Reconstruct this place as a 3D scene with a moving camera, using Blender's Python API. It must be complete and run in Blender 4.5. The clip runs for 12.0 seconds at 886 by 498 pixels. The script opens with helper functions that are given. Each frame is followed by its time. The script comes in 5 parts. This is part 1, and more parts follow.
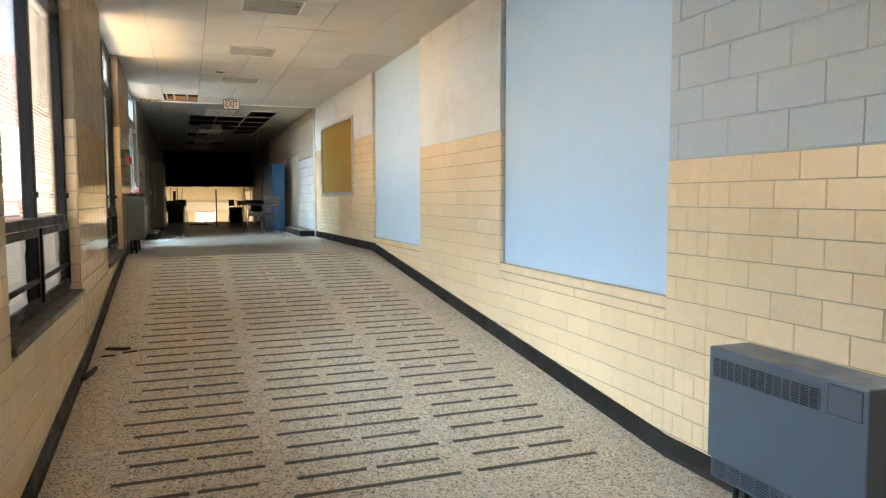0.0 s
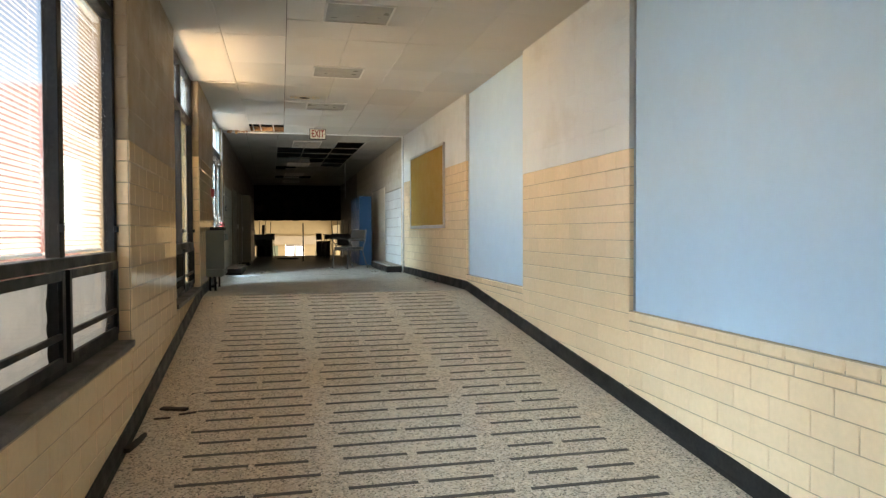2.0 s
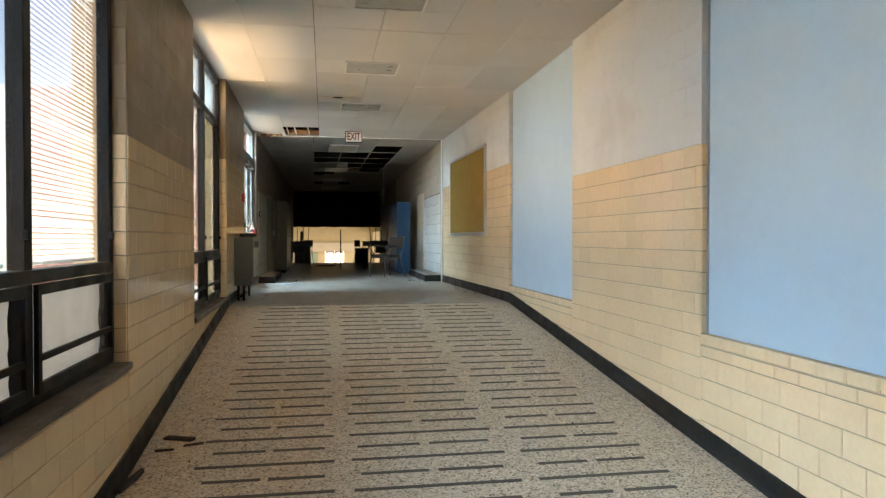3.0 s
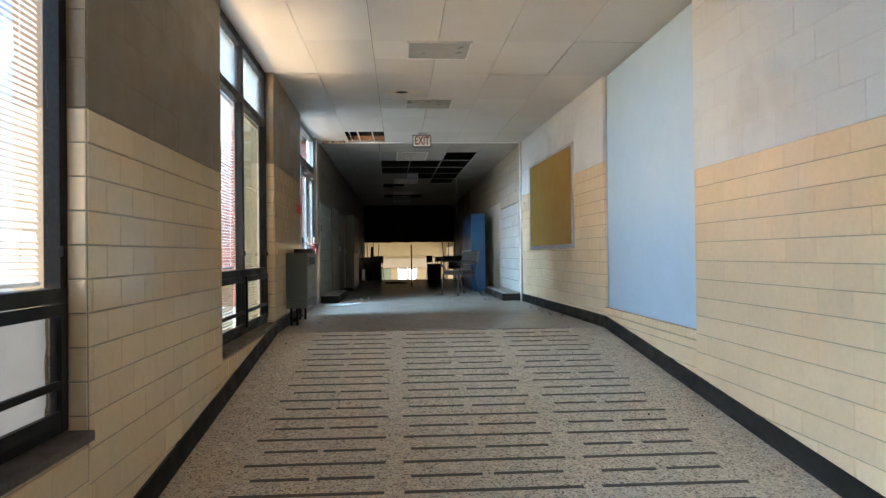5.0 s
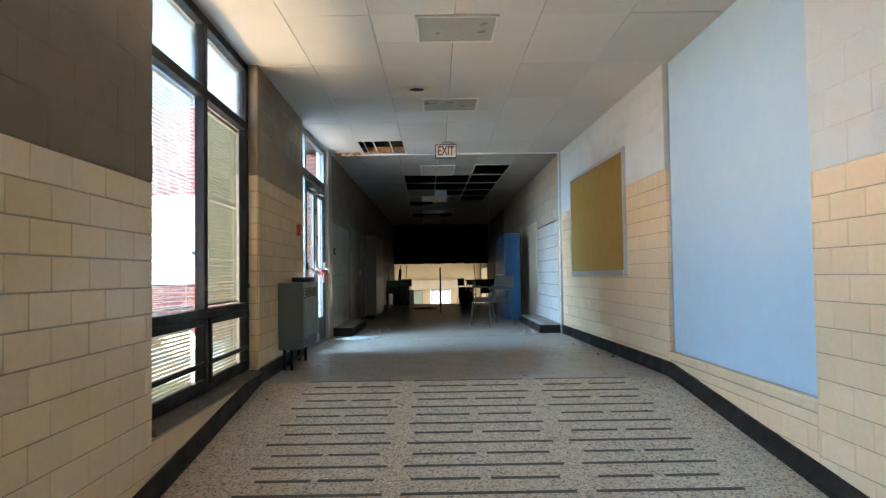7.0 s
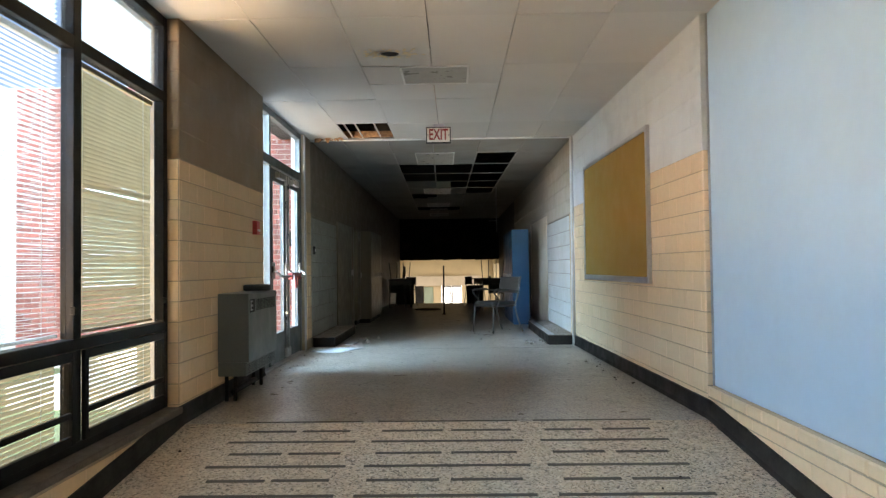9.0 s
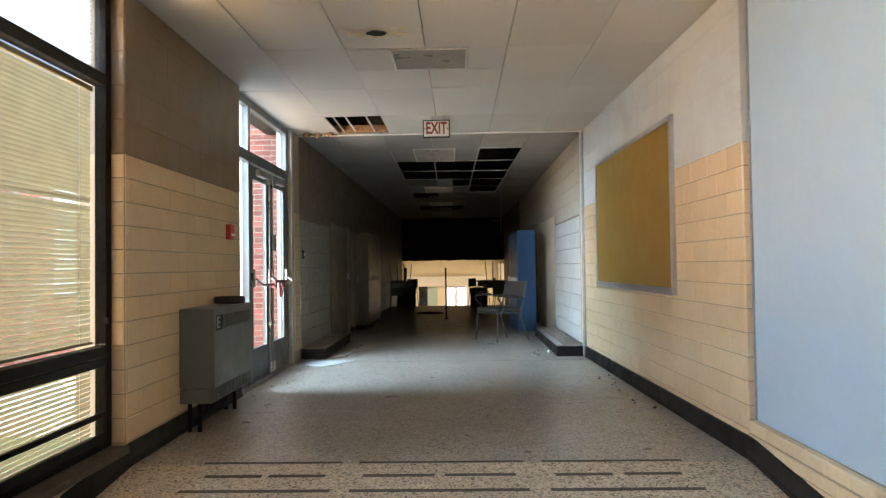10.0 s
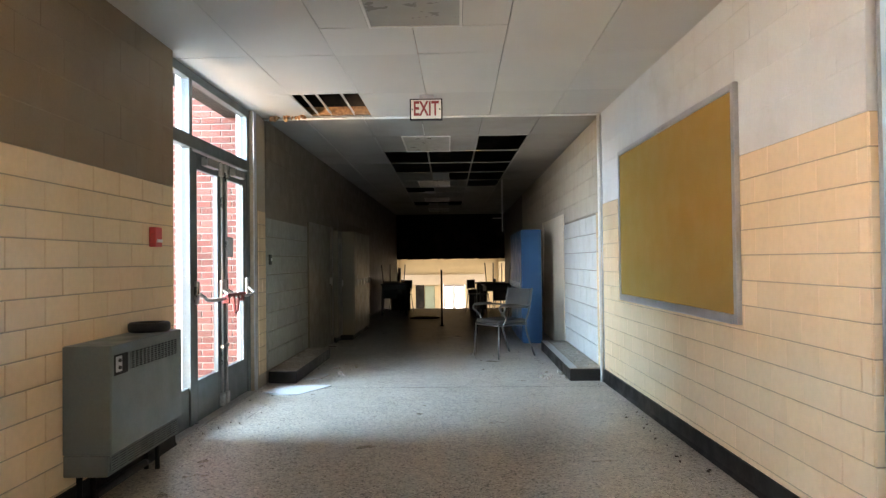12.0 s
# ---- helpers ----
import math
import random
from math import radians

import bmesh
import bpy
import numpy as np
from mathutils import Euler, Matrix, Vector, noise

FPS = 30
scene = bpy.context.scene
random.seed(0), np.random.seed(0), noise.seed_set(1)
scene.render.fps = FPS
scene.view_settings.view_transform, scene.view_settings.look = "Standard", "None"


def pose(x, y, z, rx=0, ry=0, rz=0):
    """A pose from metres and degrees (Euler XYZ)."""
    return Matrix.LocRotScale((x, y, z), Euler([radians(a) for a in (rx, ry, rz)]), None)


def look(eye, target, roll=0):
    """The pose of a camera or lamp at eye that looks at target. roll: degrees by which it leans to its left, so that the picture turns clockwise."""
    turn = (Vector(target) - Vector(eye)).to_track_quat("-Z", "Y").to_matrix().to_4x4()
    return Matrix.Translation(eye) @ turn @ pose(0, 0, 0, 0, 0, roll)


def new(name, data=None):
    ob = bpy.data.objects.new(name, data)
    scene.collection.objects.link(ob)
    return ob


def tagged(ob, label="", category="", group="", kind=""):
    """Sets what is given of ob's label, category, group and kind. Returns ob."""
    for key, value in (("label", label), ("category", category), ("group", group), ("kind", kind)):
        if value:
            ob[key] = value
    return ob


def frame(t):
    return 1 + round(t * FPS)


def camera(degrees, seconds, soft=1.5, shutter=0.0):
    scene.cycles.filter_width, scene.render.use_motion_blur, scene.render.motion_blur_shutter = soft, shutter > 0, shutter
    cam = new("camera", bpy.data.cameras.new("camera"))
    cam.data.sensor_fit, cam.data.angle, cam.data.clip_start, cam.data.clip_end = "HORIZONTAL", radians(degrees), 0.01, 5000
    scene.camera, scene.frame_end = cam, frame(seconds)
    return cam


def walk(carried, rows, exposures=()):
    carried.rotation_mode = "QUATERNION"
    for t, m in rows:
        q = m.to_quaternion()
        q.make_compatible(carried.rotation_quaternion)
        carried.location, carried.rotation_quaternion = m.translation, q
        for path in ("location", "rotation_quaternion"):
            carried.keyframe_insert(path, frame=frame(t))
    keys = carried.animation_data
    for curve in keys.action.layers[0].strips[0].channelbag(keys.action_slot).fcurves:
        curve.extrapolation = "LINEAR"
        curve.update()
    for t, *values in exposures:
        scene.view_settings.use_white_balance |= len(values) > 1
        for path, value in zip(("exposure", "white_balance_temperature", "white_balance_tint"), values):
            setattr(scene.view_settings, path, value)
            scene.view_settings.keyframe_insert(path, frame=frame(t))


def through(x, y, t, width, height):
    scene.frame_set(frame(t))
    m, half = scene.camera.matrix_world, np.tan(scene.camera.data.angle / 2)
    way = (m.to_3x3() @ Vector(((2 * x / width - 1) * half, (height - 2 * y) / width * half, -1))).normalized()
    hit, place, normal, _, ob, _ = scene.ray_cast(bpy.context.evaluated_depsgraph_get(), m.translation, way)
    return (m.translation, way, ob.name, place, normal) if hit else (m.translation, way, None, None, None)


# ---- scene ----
cam = camera(65.3, 12.0, soft=1.35)
PATH = [
    (0, (-0.003, -0.159, 1.513), (0.686, 1.713, 1.367), -0.1),
    (0.5, (0.057, 0.066, 1.517), (0.701, 1.955, 1.399), -0.3),
    (1, (0.101, 0.338, 1.517), (0.686, 2.248, 1.422), -0.4),
    (1.5, (0.114, 0.663, 1.531), (0.636, 2.592, 1.461), -0.3),
    (2, (0.17, 0.963, 1.515), (0.625, 2.91, 1.466), -0.2),
    (2.5, (0.271, 1.274, 1.525), (0.669, 3.234, 1.489), -0.1),
    (3, (0.322, 1.606, 1.524), (0.661, 3.577, 1.495), 0.0),
    (5, (0.474, 2.954, 1.513), (0.599, 4.95, 1.529), -0.6),
    (5.5, (0.549, 3.315, 1.521), (0.632, 5.313, 1.554), -0.7),
    (6, (0.579, 3.68, 1.534), (0.635, 5.678, 1.578), -0.8),
    (6.5, (0.609, 4.043, 1.573), (0.645, 6.042, 1.63), -0.8),
    (7, (0.693, 4.402, 1.616), (0.713, 6.401, 1.689), -0.8),
    (9, (1.019, 5.747, 1.738), (0.988, 7.746, 1.792), -0.7),
    (9.5, (1.034, 6.114, 1.787), (0.992, 8.113, 1.841), -0.7),
    (10, (1.086, 6.471, 1.826), (1.039, 8.469, 1.875), -0.8),
    (10.5, (1.12, 6.803, 1.847), (1.071, 8.802, 1.89), -0.7),
    (11, (1.109, 7.139, 1.898), (1.065, 9.138, 1.935), -0.7),
    (11.5, (1.132, 7.471, 1.922), (1.088, 9.47, 1.956), -0.6),
    (12, (1.135, 7.801, 1.961), (1.089, 9.8, 1.995), -0.7),
]
walk(cam, [(t, look(eye, target, roll)) for t, eye, target, roll in PATH],
     exposures=[(0, 1.32, 8200, 17), (3, 0.9, 8000, 17), (5.5, 0.89, 6650, 16), (7, 0.88, 6550, 15), (9, 0.9, 7200, 18), (10.5, 1.05, 8100, 22), (12, 1.28, 7600, 22)])

# ---- world, sun, window light ----
world = bpy.data.worlds.new("sky")
scene.world = world
world.use_nodes = True
wn = world.node_tree
sky = wn.nodes.new("ShaderNodeTexSky")
sky.sky_type = "NISHITA"
sky.sun_disc = False
sky.sun_elevation, sky.sun_rotation = radians(50), radians(170)
wn.links.new(sky.outputs["Color"], wn.nodes["Background"].inputs["Color"])
wn.nodes["Background"].inputs["Strength"].default_value = 0.11

sun_data = bpy.data.lights.new("sun", "SUN")
sun_data.energy, sun_data.angle, sun_data.color = 1.1, radians(0.5), (1.0, 0.95, 0.86)
sun = new("sun", sun_data)
sun.matrix_world = look((1.7, -10, 12), (0, 0, 0))


def daylight_lamp(name, place, target, width, height, power, tint=(0.86, 0.93, 1.0), spread=180):
    """Added area lamp outside the building, standing in for sky or sunlit ground."""
    data = bpy.data.lights.new(name, "AREA")
    data.shape, data.size, data.size_y, data.energy, data.color = "RECTANGLE", width, height, power, tint
    data.spread = radians(spread)
    ob = new(name, data)
    ob.matrix_world = look(place, target)
    return ob


COOL, WARM = (0.43, 0.70, 1.0), (1.0, 0.73, 0.43)
for y, high, low in ((0.25, 285, 195), (4.71, 800, 305), (9.3, 690, 190)):
    daylight_lamp("daylight_stand_in", (-6.5, y, 4.9), (3, y, 1.6), 4.4, 3.2, high, COOL)      # stands in for open sky
    daylight_lamp("ground_stand_in", (-5.2, y, 0.95), (3, y, 2.6), 4.0, 0.9, low, WARM)      # stands in for sunlit ground and brick
daylight_lamp("daylight_stand_in", (-4.2, 11.9, 4.5), (1.9, 15.9, 0.9), 2.4, 2.4, 410, (0.36, 0.69, 1.0))
# Extra lamp added outside the door to brighten the right hall wall.
daylight_lamp("daylight_stand_in", (-3.4, 10.7, 3.3), (2.6, 17.6, 1.5), 1.6, 2.2, 120, (0.62, 0.82, 1.0))
daylight_lamp("ground_stand_in", (-2.6, 13.5, 0.72), (1.2, 14.0, 3.4), 1.6, 0.4, 14, (1.0, 0.92, 0.84))
# Lamps added outside the lobby's side windows, aimed to brighten its end wall.
daylight_lamp("daylight_stand_in", (-1.95, 37.3, 0.8), (0.4, 41.0, 0.4), 4.4, 2.2, 16, (1.0, 0.90, 0.74), 95)
daylight_lamp("daylight_stand_in", (3.25, 37.3, 0.8), (0.9, 41.0, 0.4), 4.4, 2.2, 16, (1.0, 0.90, 0.74), 95)

# ---- materials ----
def shader(name, rough=0.6, metal=0.0):
    m = bpy.data.materials.new(name)
    m.use_nodes = True
    b = m.node_tree.nodes["Principled BSDF"]
    b.inputs["Roughness"].default_value, b.inputs["Metallic"].default_value = rough, metal
    return m, m.node_tree, b


def place_node(nt):
    return nt.nodes.new("ShaderNodeNewGeometry").outputs["Position"]


def noise_node(nt, scale, detail=4.0, stretch=None, rough=0.55):
    n = nt.nodes.new("ShaderNodeTexNoise")
    n.inputs["Scale"].default_value, n.inputs["Detail"].default_value = scale, detail
    n.inputs["Roughness"].default_value = rough
    pos = place_node(nt)
    if stretch:
        mp = nt.nodes.new("ShaderNodeMapping")
        mp.inputs["Scale"].default_value = stretch
        nt.links.new(pos, mp.inputs["Vector"])
        pos = mp.outputs["Vector"]
    nt.links.new(pos, n.inputs["Vector"])
    return n.outputs["Fac"]


def ramp_node(nt, fac, stops):
    r = nt.nodes.new("ShaderNodeValToRGB")
    while len(r.color_ramp.elements) < len(stops):
        r.color_ramp.elements.new(0.5)
    for e, (p, c) in zip(r.color_ramp.elements, stops):
        e.position, e.color = p, (*c, 1)
    nt.links.new(fac, r.inputs["Fac"])
    return r.outputs["Color"]


def mix_node(nt, fac, a, b, how="MIX"):
    m = nt.nodes.new("ShaderNodeMix")
    m.data_type, m.blend_type = "RGBA", how
    for value, socket in ((fac, m.inputs[0]), (a, m.inputs[6]), (b, m.inputs[7])):
        if isinstance(value, (int, float)):
            socket.default_value = value
        elif isinstance(value, tuple):
            socket.default_value = (*value, 1)
        else:
            nt.links.new(value, socket)
    return m.outputs[2]


def bump_node(nt, b, fac, strength, distance=0.002):
    n = nt.nodes.new("ShaderNodeBump")
    n.inputs["Strength"].default_value, n.inputs["Distance"].default_value = strength, distance
    nt.links.new(fac, n.inputs["Height"])
    nt.links.new(n.outputs["Normal"], b.inputs["Normal"])


def tone(c, k):
    return tuple(min(1.0, v * k) for v in c)


def plain(name, color, rough=0.6, metal=0.0, big=2.0, small=60.0, vary=0.12, grime=(0.25, 0.2, 0.15), dirt=0.25,
          bump=0.15, pieces=0.0, rough_vary=0.12, stretch=None, islands=0.0):
    """Paint, tile, metal or stone: colour with broad stains, fine grain, uneven gloss and light relief."""
    m, nt, b = shader(name, rough, metal)
    fine = noise_node(nt, small, 3.0)
    broad = noise_node(nt, big, 5.0, stretch)
    col = ramp_node(nt, fine, [(0.3, tone(color, 1 - vary)), (0.7, tone(color, 1 + vary))])
    stain = ramp_node(nt, broad, [(0.5, (0, 0, 0)), (0.78, (dirt, dirt, dirt))])
    col = mix_node(nt, stain, col, grime)
    if pieces:
        info = nt.nodes.new("ShaderNodeObjectInfo")
        shade = ramp_node(nt, info.outputs["Random"], [(0.0, (1 - pieces,) * 3), (1.0, (1.0, 1.0, 1.0))])
        col = mix_node(nt, 1.0, col, shade, "MULTIPLY")
    if islands:
        geo = nt.nodes.new("ShaderNodeNewGeometry")
        shade = ramp_node(nt, geo.outputs["Random Per Island"], [(0.0, (1 - islands,) * 3), (1.0, (1.0, 1.0, 1.0))])
        col = mix_node(nt, 1.0, col, shade, "MULTIPLY")
    nt.links.new(col, b.inputs["Base Color"])
    if rough_vary:
        r = ramp_node(nt, noise_node(nt, big * 3, 4.0), [(0.3, (max(0.02, rough - rough_vary),) * 3), (0.7, (min(1, rough + rough_vary),) * 3)])
        nt.links.new(r, b.inputs["Roughness"])
    if bump:
        bump_node(nt, b, fine, bump)
    return m


def terrazzo(name, base, dark, light, rough, wear):
    m, nt, b = shader(name, rough)
    v = nt.nodes.new("ShaderNodeTexVoronoi")
    v.inputs["Scale"].default_value = 95.0
    nt.links.new(place_node(nt), v.inputs["Vector"])
    chips = nt.nodes.new("ShaderNodeSeparateColor")
    nt.links.new(v.outputs["Color"], chips.inputs["Color"])
    stone = ramp_node(nt, chips.outputs["Red"], [(0.0, dark), (0.22, dark), (0.32, base), (0.72, base), (0.85, light)])
    stone = mix_node(nt, ramp_node(nt, noise_node(nt, 45.0, 2.0), [(0.45, (0, 0, 0)), (0.55, (0.55,) * 3)]), stone, base)
    mottle = ramp_node(nt, noise_node(nt, 16.0, 7.0, None, 0.7), [(0.3, (0.74, 0.74, 0.74)), (0.7, (1.12, 1.12, 1.12))])
    stone = mix_node(nt, 1.0, stone, mottle, "MULTIPLY")
    dust = ramp_node(nt, noise_node(nt, 1.1, 6.0), [(0.35, (0, 0, 0)), (0.85, (wear, wear, wear))])
    stone = mix_node(nt, dust, stone, tone(base, 0.72))
    scuff = ramp_node(nt, noise_node(nt, 5.0, 7.0, (1.0, 0.3, 1.0)), [(0.45, (0, 0, 0)), (0.85, (0.22, 0.22, 0.22))])
    stone = mix_node(nt, scuff, stone, tone(light, 0.9))
    nt.links.new(stone, b.inputs["Base Color"])
    nt.links.new(ramp_node(nt, noise_node(nt, 3.0, 5.0), [(0.3, (rough - 0.06,) * 3), (0.7, (min(1, rough + 0.12),) * 3)]), b.inputs["Roughness"])
    bump_node(nt, b, chips.outputs["Green"], 0.06, 0.001)
    return m


def pane_material(name, color=(0.95, 0.97, 0.97), rough=0.02):
    m, nt, b = shader(name, rough)
    b.inputs["Base Color"].default_value = (*color, 1)
    b.inputs["Transmission Weight"].default_value = 1.0
    b.inputs["IOR"].default_value = 1.1
    return m


def milky(name, color, through):
    """Thin plastic or painted slat that lets some light through."""
    m, nt, b = shader(name, 0.5)
    col = ramp_node(nt, noise_node(nt, 9.0, 4.0), [(0.3, tone(color, 0.85)), (0.7, color)])
    nt.links.new(col, b.inputs["Base Color"])
    t = nt.nodes.new("ShaderNodeBsdfTranslucent")
    nt.links.new(col, t.inputs["Color"])
    mx = nt.nodes.new("ShaderNodeMixShader")
    mx.inputs[0].default_value = through
    nt.links.new(b.outputs[0], mx.inputs[1])
    nt.links.new(t.outputs[0], mx.inputs[2])
    nt.links.new(mx.outputs[0], nt.nodes["Material Output"].inputs["Surface"])
    return m


def pitted(name, color, rough):
    """Painted concrete block: fine grain, soft stains and scattered pinholes."""
    m, nt, b = shader(name, rough)
    col = ramp_node(nt, noise_node(nt, 70.0, 4.0), [(0.3, tone(color, 0.94)), (0.7, tone(color, 1.05))])
    col = mix_node(nt, ramp_node(nt, noise_node(nt, 2.2, 5.0), [(0.45, (0, 0, 0)), (0.8, (0.3,) * 3)]), col, tone(color, 0.8))
    v = nt.nodes.new("ShaderNodeTexVoronoi")
    v.inputs["Scale"].default_value = 26.0
    nt.links.new(place_node(nt), v.inputs["Vector"])
    pick = nt.nodes.new("ShaderNodeSeparateColor")
    nt.links.new(v.outputs["Color"], pick.inputs["Color"])
    few = ramp_node(nt, pick.outputs["Red"], [(0.80, (0, 0, 0)), (0.83, (1, 1, 1))])
    dot = ramp_node(nt, v.outputs["Distance"], [(0.08, (1, 1, 1)), (0.16, (0, 0, 0))])
    hole = mix_node(nt, 1.0, few, dot, "MULTIPLY")
    col = mix_node(nt, hole, col, tone(color, 0.35))
    nt.links.new(col, b.inputs["Base Color"])
    bump_node(nt, b, noise_node(nt, 90.0, 5.0), 0.35, 0.002)
    return m


M_TILE = plain("glazed_tile_cream", (0.84, 0.625, 0.40), 0.08, vary=0.03, small=25, dirt=0.12, grime=(0.5, 0.36, 0.2), bump=0.02, pieces=0.07, rough_vary=0.025)
M_MORTAR = plain("mortar", (0.36, 0.29, 0.21), 0.9, vary=0.25, small=120, bump=0.4)
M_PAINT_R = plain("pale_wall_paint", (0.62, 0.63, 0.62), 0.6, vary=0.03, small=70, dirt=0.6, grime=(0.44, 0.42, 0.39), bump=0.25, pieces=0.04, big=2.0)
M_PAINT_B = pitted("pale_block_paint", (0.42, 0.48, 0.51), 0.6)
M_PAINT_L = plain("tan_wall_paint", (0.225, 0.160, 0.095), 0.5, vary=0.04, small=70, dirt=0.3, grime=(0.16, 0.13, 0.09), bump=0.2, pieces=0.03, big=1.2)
M_PANEL = plain("pale_board_paint", (0.44, 0.585, 0.70), 0.55, vary=0.015, small=12, dirt=0.16, grime=(0.46, 0.54, 0.60), bump=0.04, big=1.4, stretch=(1, 2.5, 0.6))
M_BASE = plain("black_cove_base", (0.018, 0.016, 0.015), 0.5, vary=0.3, small=40, dirt=0.4, grime=(0.05, 0.042, 0.035), bump=0.2)
M_FLOOR = terrazzo("ramp_terrazzo", (0.62, 0.495, 0.365), (0.13, 0.10, 0.07), (0.78, 0.68, 0.54), 0.5, 0.3)
M_FLOOR_UP = terrazzo("landing_terrazzo", (0.42, 0.37, 0.31), (0.085, 0.07, 0.058), (0.62, 0.57, 0.50), 0.32, 0.3)
M_STRIP = plain("abrasive_strip", (0.10, 0.085, 0.07), 0.85, vary=0.4, small=260, dirt=0.5, grime=(0.2, 0.17, 0.13), bump=0.5, pieces=0.2)
M_CEIL = plain("ceiling_panel", (0.62, 0.60, 0.565), 0.8, vary=0.03, small=160, dirt=0.3, grime=(0.52, 0.48, 0.41), bump=0.2, big=0.9, islands=0.12)
M_TBAR = plain("ceiling_grid_white", (0.7, 0.69, 0.66), 0.5, vary=0.05, dirt=0.3)
M_TEE = plain("grey_ceiling_tee", (0.36, 0.35, 0.33), 0.5, vary=0.05, dirt=0.3)
# Near-black that stands for shade in voids and openings; also small dark marks.
M_DARK = plain("shade_and_mark_black", (0.008, 0.0075, 0.007), 0.9, vary=0.3)
M_RUST = plain("rusty_lath", (0.40, 0.21, 0.10), 0.85, vary=0.4, small=30, dirt=0.6, grime=(0.08, 0.05, 0.03), bump=0.6)
M_LENS = plain("prismatic_lens", (0.34, 0.34, 0.315), 0.35, vary=0.08, small=250, dirt=0.2, bump=0.1)
M_FRAME = plain("black_window_metal", (0.010, 0.010, 0.011), 0.4, 0.0, vary=0.3, dirt=0.3, grime=(0.03, 0.027, 0.023))
for dull in (M_FRAME, M_BASE):
    dull.node_tree.nodes["Principled BSDF"].inputs["Specular IOR Level"].default_value = 0.15
M_SILL = plain("slate_sill", (0.10, 0.08, 0.066), 0.55, vary=0.25, small=50, dirt=0.5, grime=(0.18, 0.145, 0.115), bump=0.3)
M_GLASS = pane_material("clear_glass")
M_FROST = pane_material("dusty_glass", (0.93, 0.95, 0.95), 0.25)
M_SLAT = milky("white_blind_slat", (0.80, 0.80, 0.78), 0.34)
M_HAZE = pane_material("hazy_glass", (0.95, 0.96, 0.96), 0.09)
M_SLAT_TAN = milky("yellowed_blind_slat", (0.46, 0.385, 0.235), 0.12)
M_SHEET = milky("milky_plastic_sheet", (0.52, 0.52, 0.51), 0.10)
M_DOOR = plain("grey_green_door_paint", (0.10, 0.118, 0.118), 0.4, vary=0.08, dirt=0.4, grime=(0.07, 0.065, 0.06))
M_JAMB = plain("white_jamb_paint", (0.72, 0.72, 0.70), 0.5, vary=0.06, dirt=0.4, grime=(0.4, 0.36, 0.3))
M_STEEL = plain("worn_steel", (0.55, 0.54, 0.52), 0.35, 0.9, vary=0.15, dirt=0.4)
M_RED = plain("red_chain_paint", (0.55, 0.035, 0.03), 0.45, vary=0.15, dirt=0.25)
M_CLAMP = plain("dark_red_clamp_paint", (0.20, 0.025, 0.022), 0.45, vary=0.15, dirt=0.25)
M_HEAT_L = plain("grey_heater_enamel", (0.13, 0.152, 0.145), 0.42, vary=0.05, dirt=0.35, grime=(0.12, 0.12, 0.11), bump=0.08)
M_HEAT_R = plain("blue_grey_heater_enamel", (0.075, 0.105, 0.135), 0.4, vary=0.05, dirt=0.3, grime=(0.10, 0.11, 0.12), bump=0.08)
M_CORK = plain("ochre_cork", (0.30, 0.175, 0.034), 0.85, vary=0.12, small=220, dirt=0.3, grime=(0.3, 0.19, 0.03), bump=0.4, big=1.5)
M_ALU = plain("dull_aluminium", (0.50, 0.50, 0.52), 0.4, 0.7, vary=0.06, dirt=0.3)
M_SIGN = plain("exit_sign_face", (0.80, 0.76, 0.66), 0.4, vary=0.03, dirt=0.2)
M_BLUE = plain("blue_locker_enamel", (0.003, 0.058, 0.145), 0.42, vary=0.06, dirt=0.2, grime=(0.02, 0.06, 0.15), bump=0.08)
M_BEIGE = plain("beige_locker_enamel", (0.19, 0.165, 0.12), 0.4, vary=0.05, dirt=0.35, grime=(0.2, 0.17, 0.13), bump=0.08)
M_CREAM = plain("cream_panel_paint", (0.68, 0.60, 0.47), 0.5, vary=0.04, dirt=0.3, grime=(0.4, 0.33, 0.25))
M_WHITEWASH = plain("flaking_whitewash", (0.50, 0.52, 0.50), 0.75, vary=0.08, small=35, dirt=0.6, grime=(0.42, 0.40, 0.34), bump=0.5, pieces=0.12, big=4)
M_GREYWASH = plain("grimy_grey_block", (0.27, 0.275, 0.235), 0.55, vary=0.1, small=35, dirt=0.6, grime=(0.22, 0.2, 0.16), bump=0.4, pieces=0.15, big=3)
M_PLINTH = plain("worn_plinth_top", (0.27, 0.23, 0.19), 0.8, vary=0.35, small=30, dirt=0.7, grime=(0.5, 0.45, 0.38), bump=0.5, big=7)
M_PAPER = plain("white_board_scrap", (0.46, 0.47, 0.48), 0.95, vary=0.04, dirt=0.3)
M_RUBBER = plain("black_rubber", (0.02, 0.02, 0.02), 0.6, vary=0.3)
M_CHAIR = plain("grey_chair_metal", (0.10, 0.097, 0.09), 0.4, 0.6, vary=0.1, dirt=0.3)
M_VINYL = plain("grey_brown_vinyl", (0.045, 0.043, 0.039), 0.5, vary=0.15, dirt=0.3)
M_DEBRIS = plain("plaster_crumbs", (0.30, 0.265, 0.225), 0.9, vary=0.3, small=40)
M_BARK = plain("dark_debris", (0.05, 0.035, 0.028), 0.85, vary=0.3)
M_BRICK = plain("red_brick", (0.29, 0.085, 0.06), 0.85, vary=0.2, small=60, dirt=0.4, grime=(0.24, 0.16, 0.11), bump=0.5, pieces=0.45)
M_JOINT = plain("pale_brick_mortar", (0.40, 0.37, 0.32), 0.9, vary=0.1)
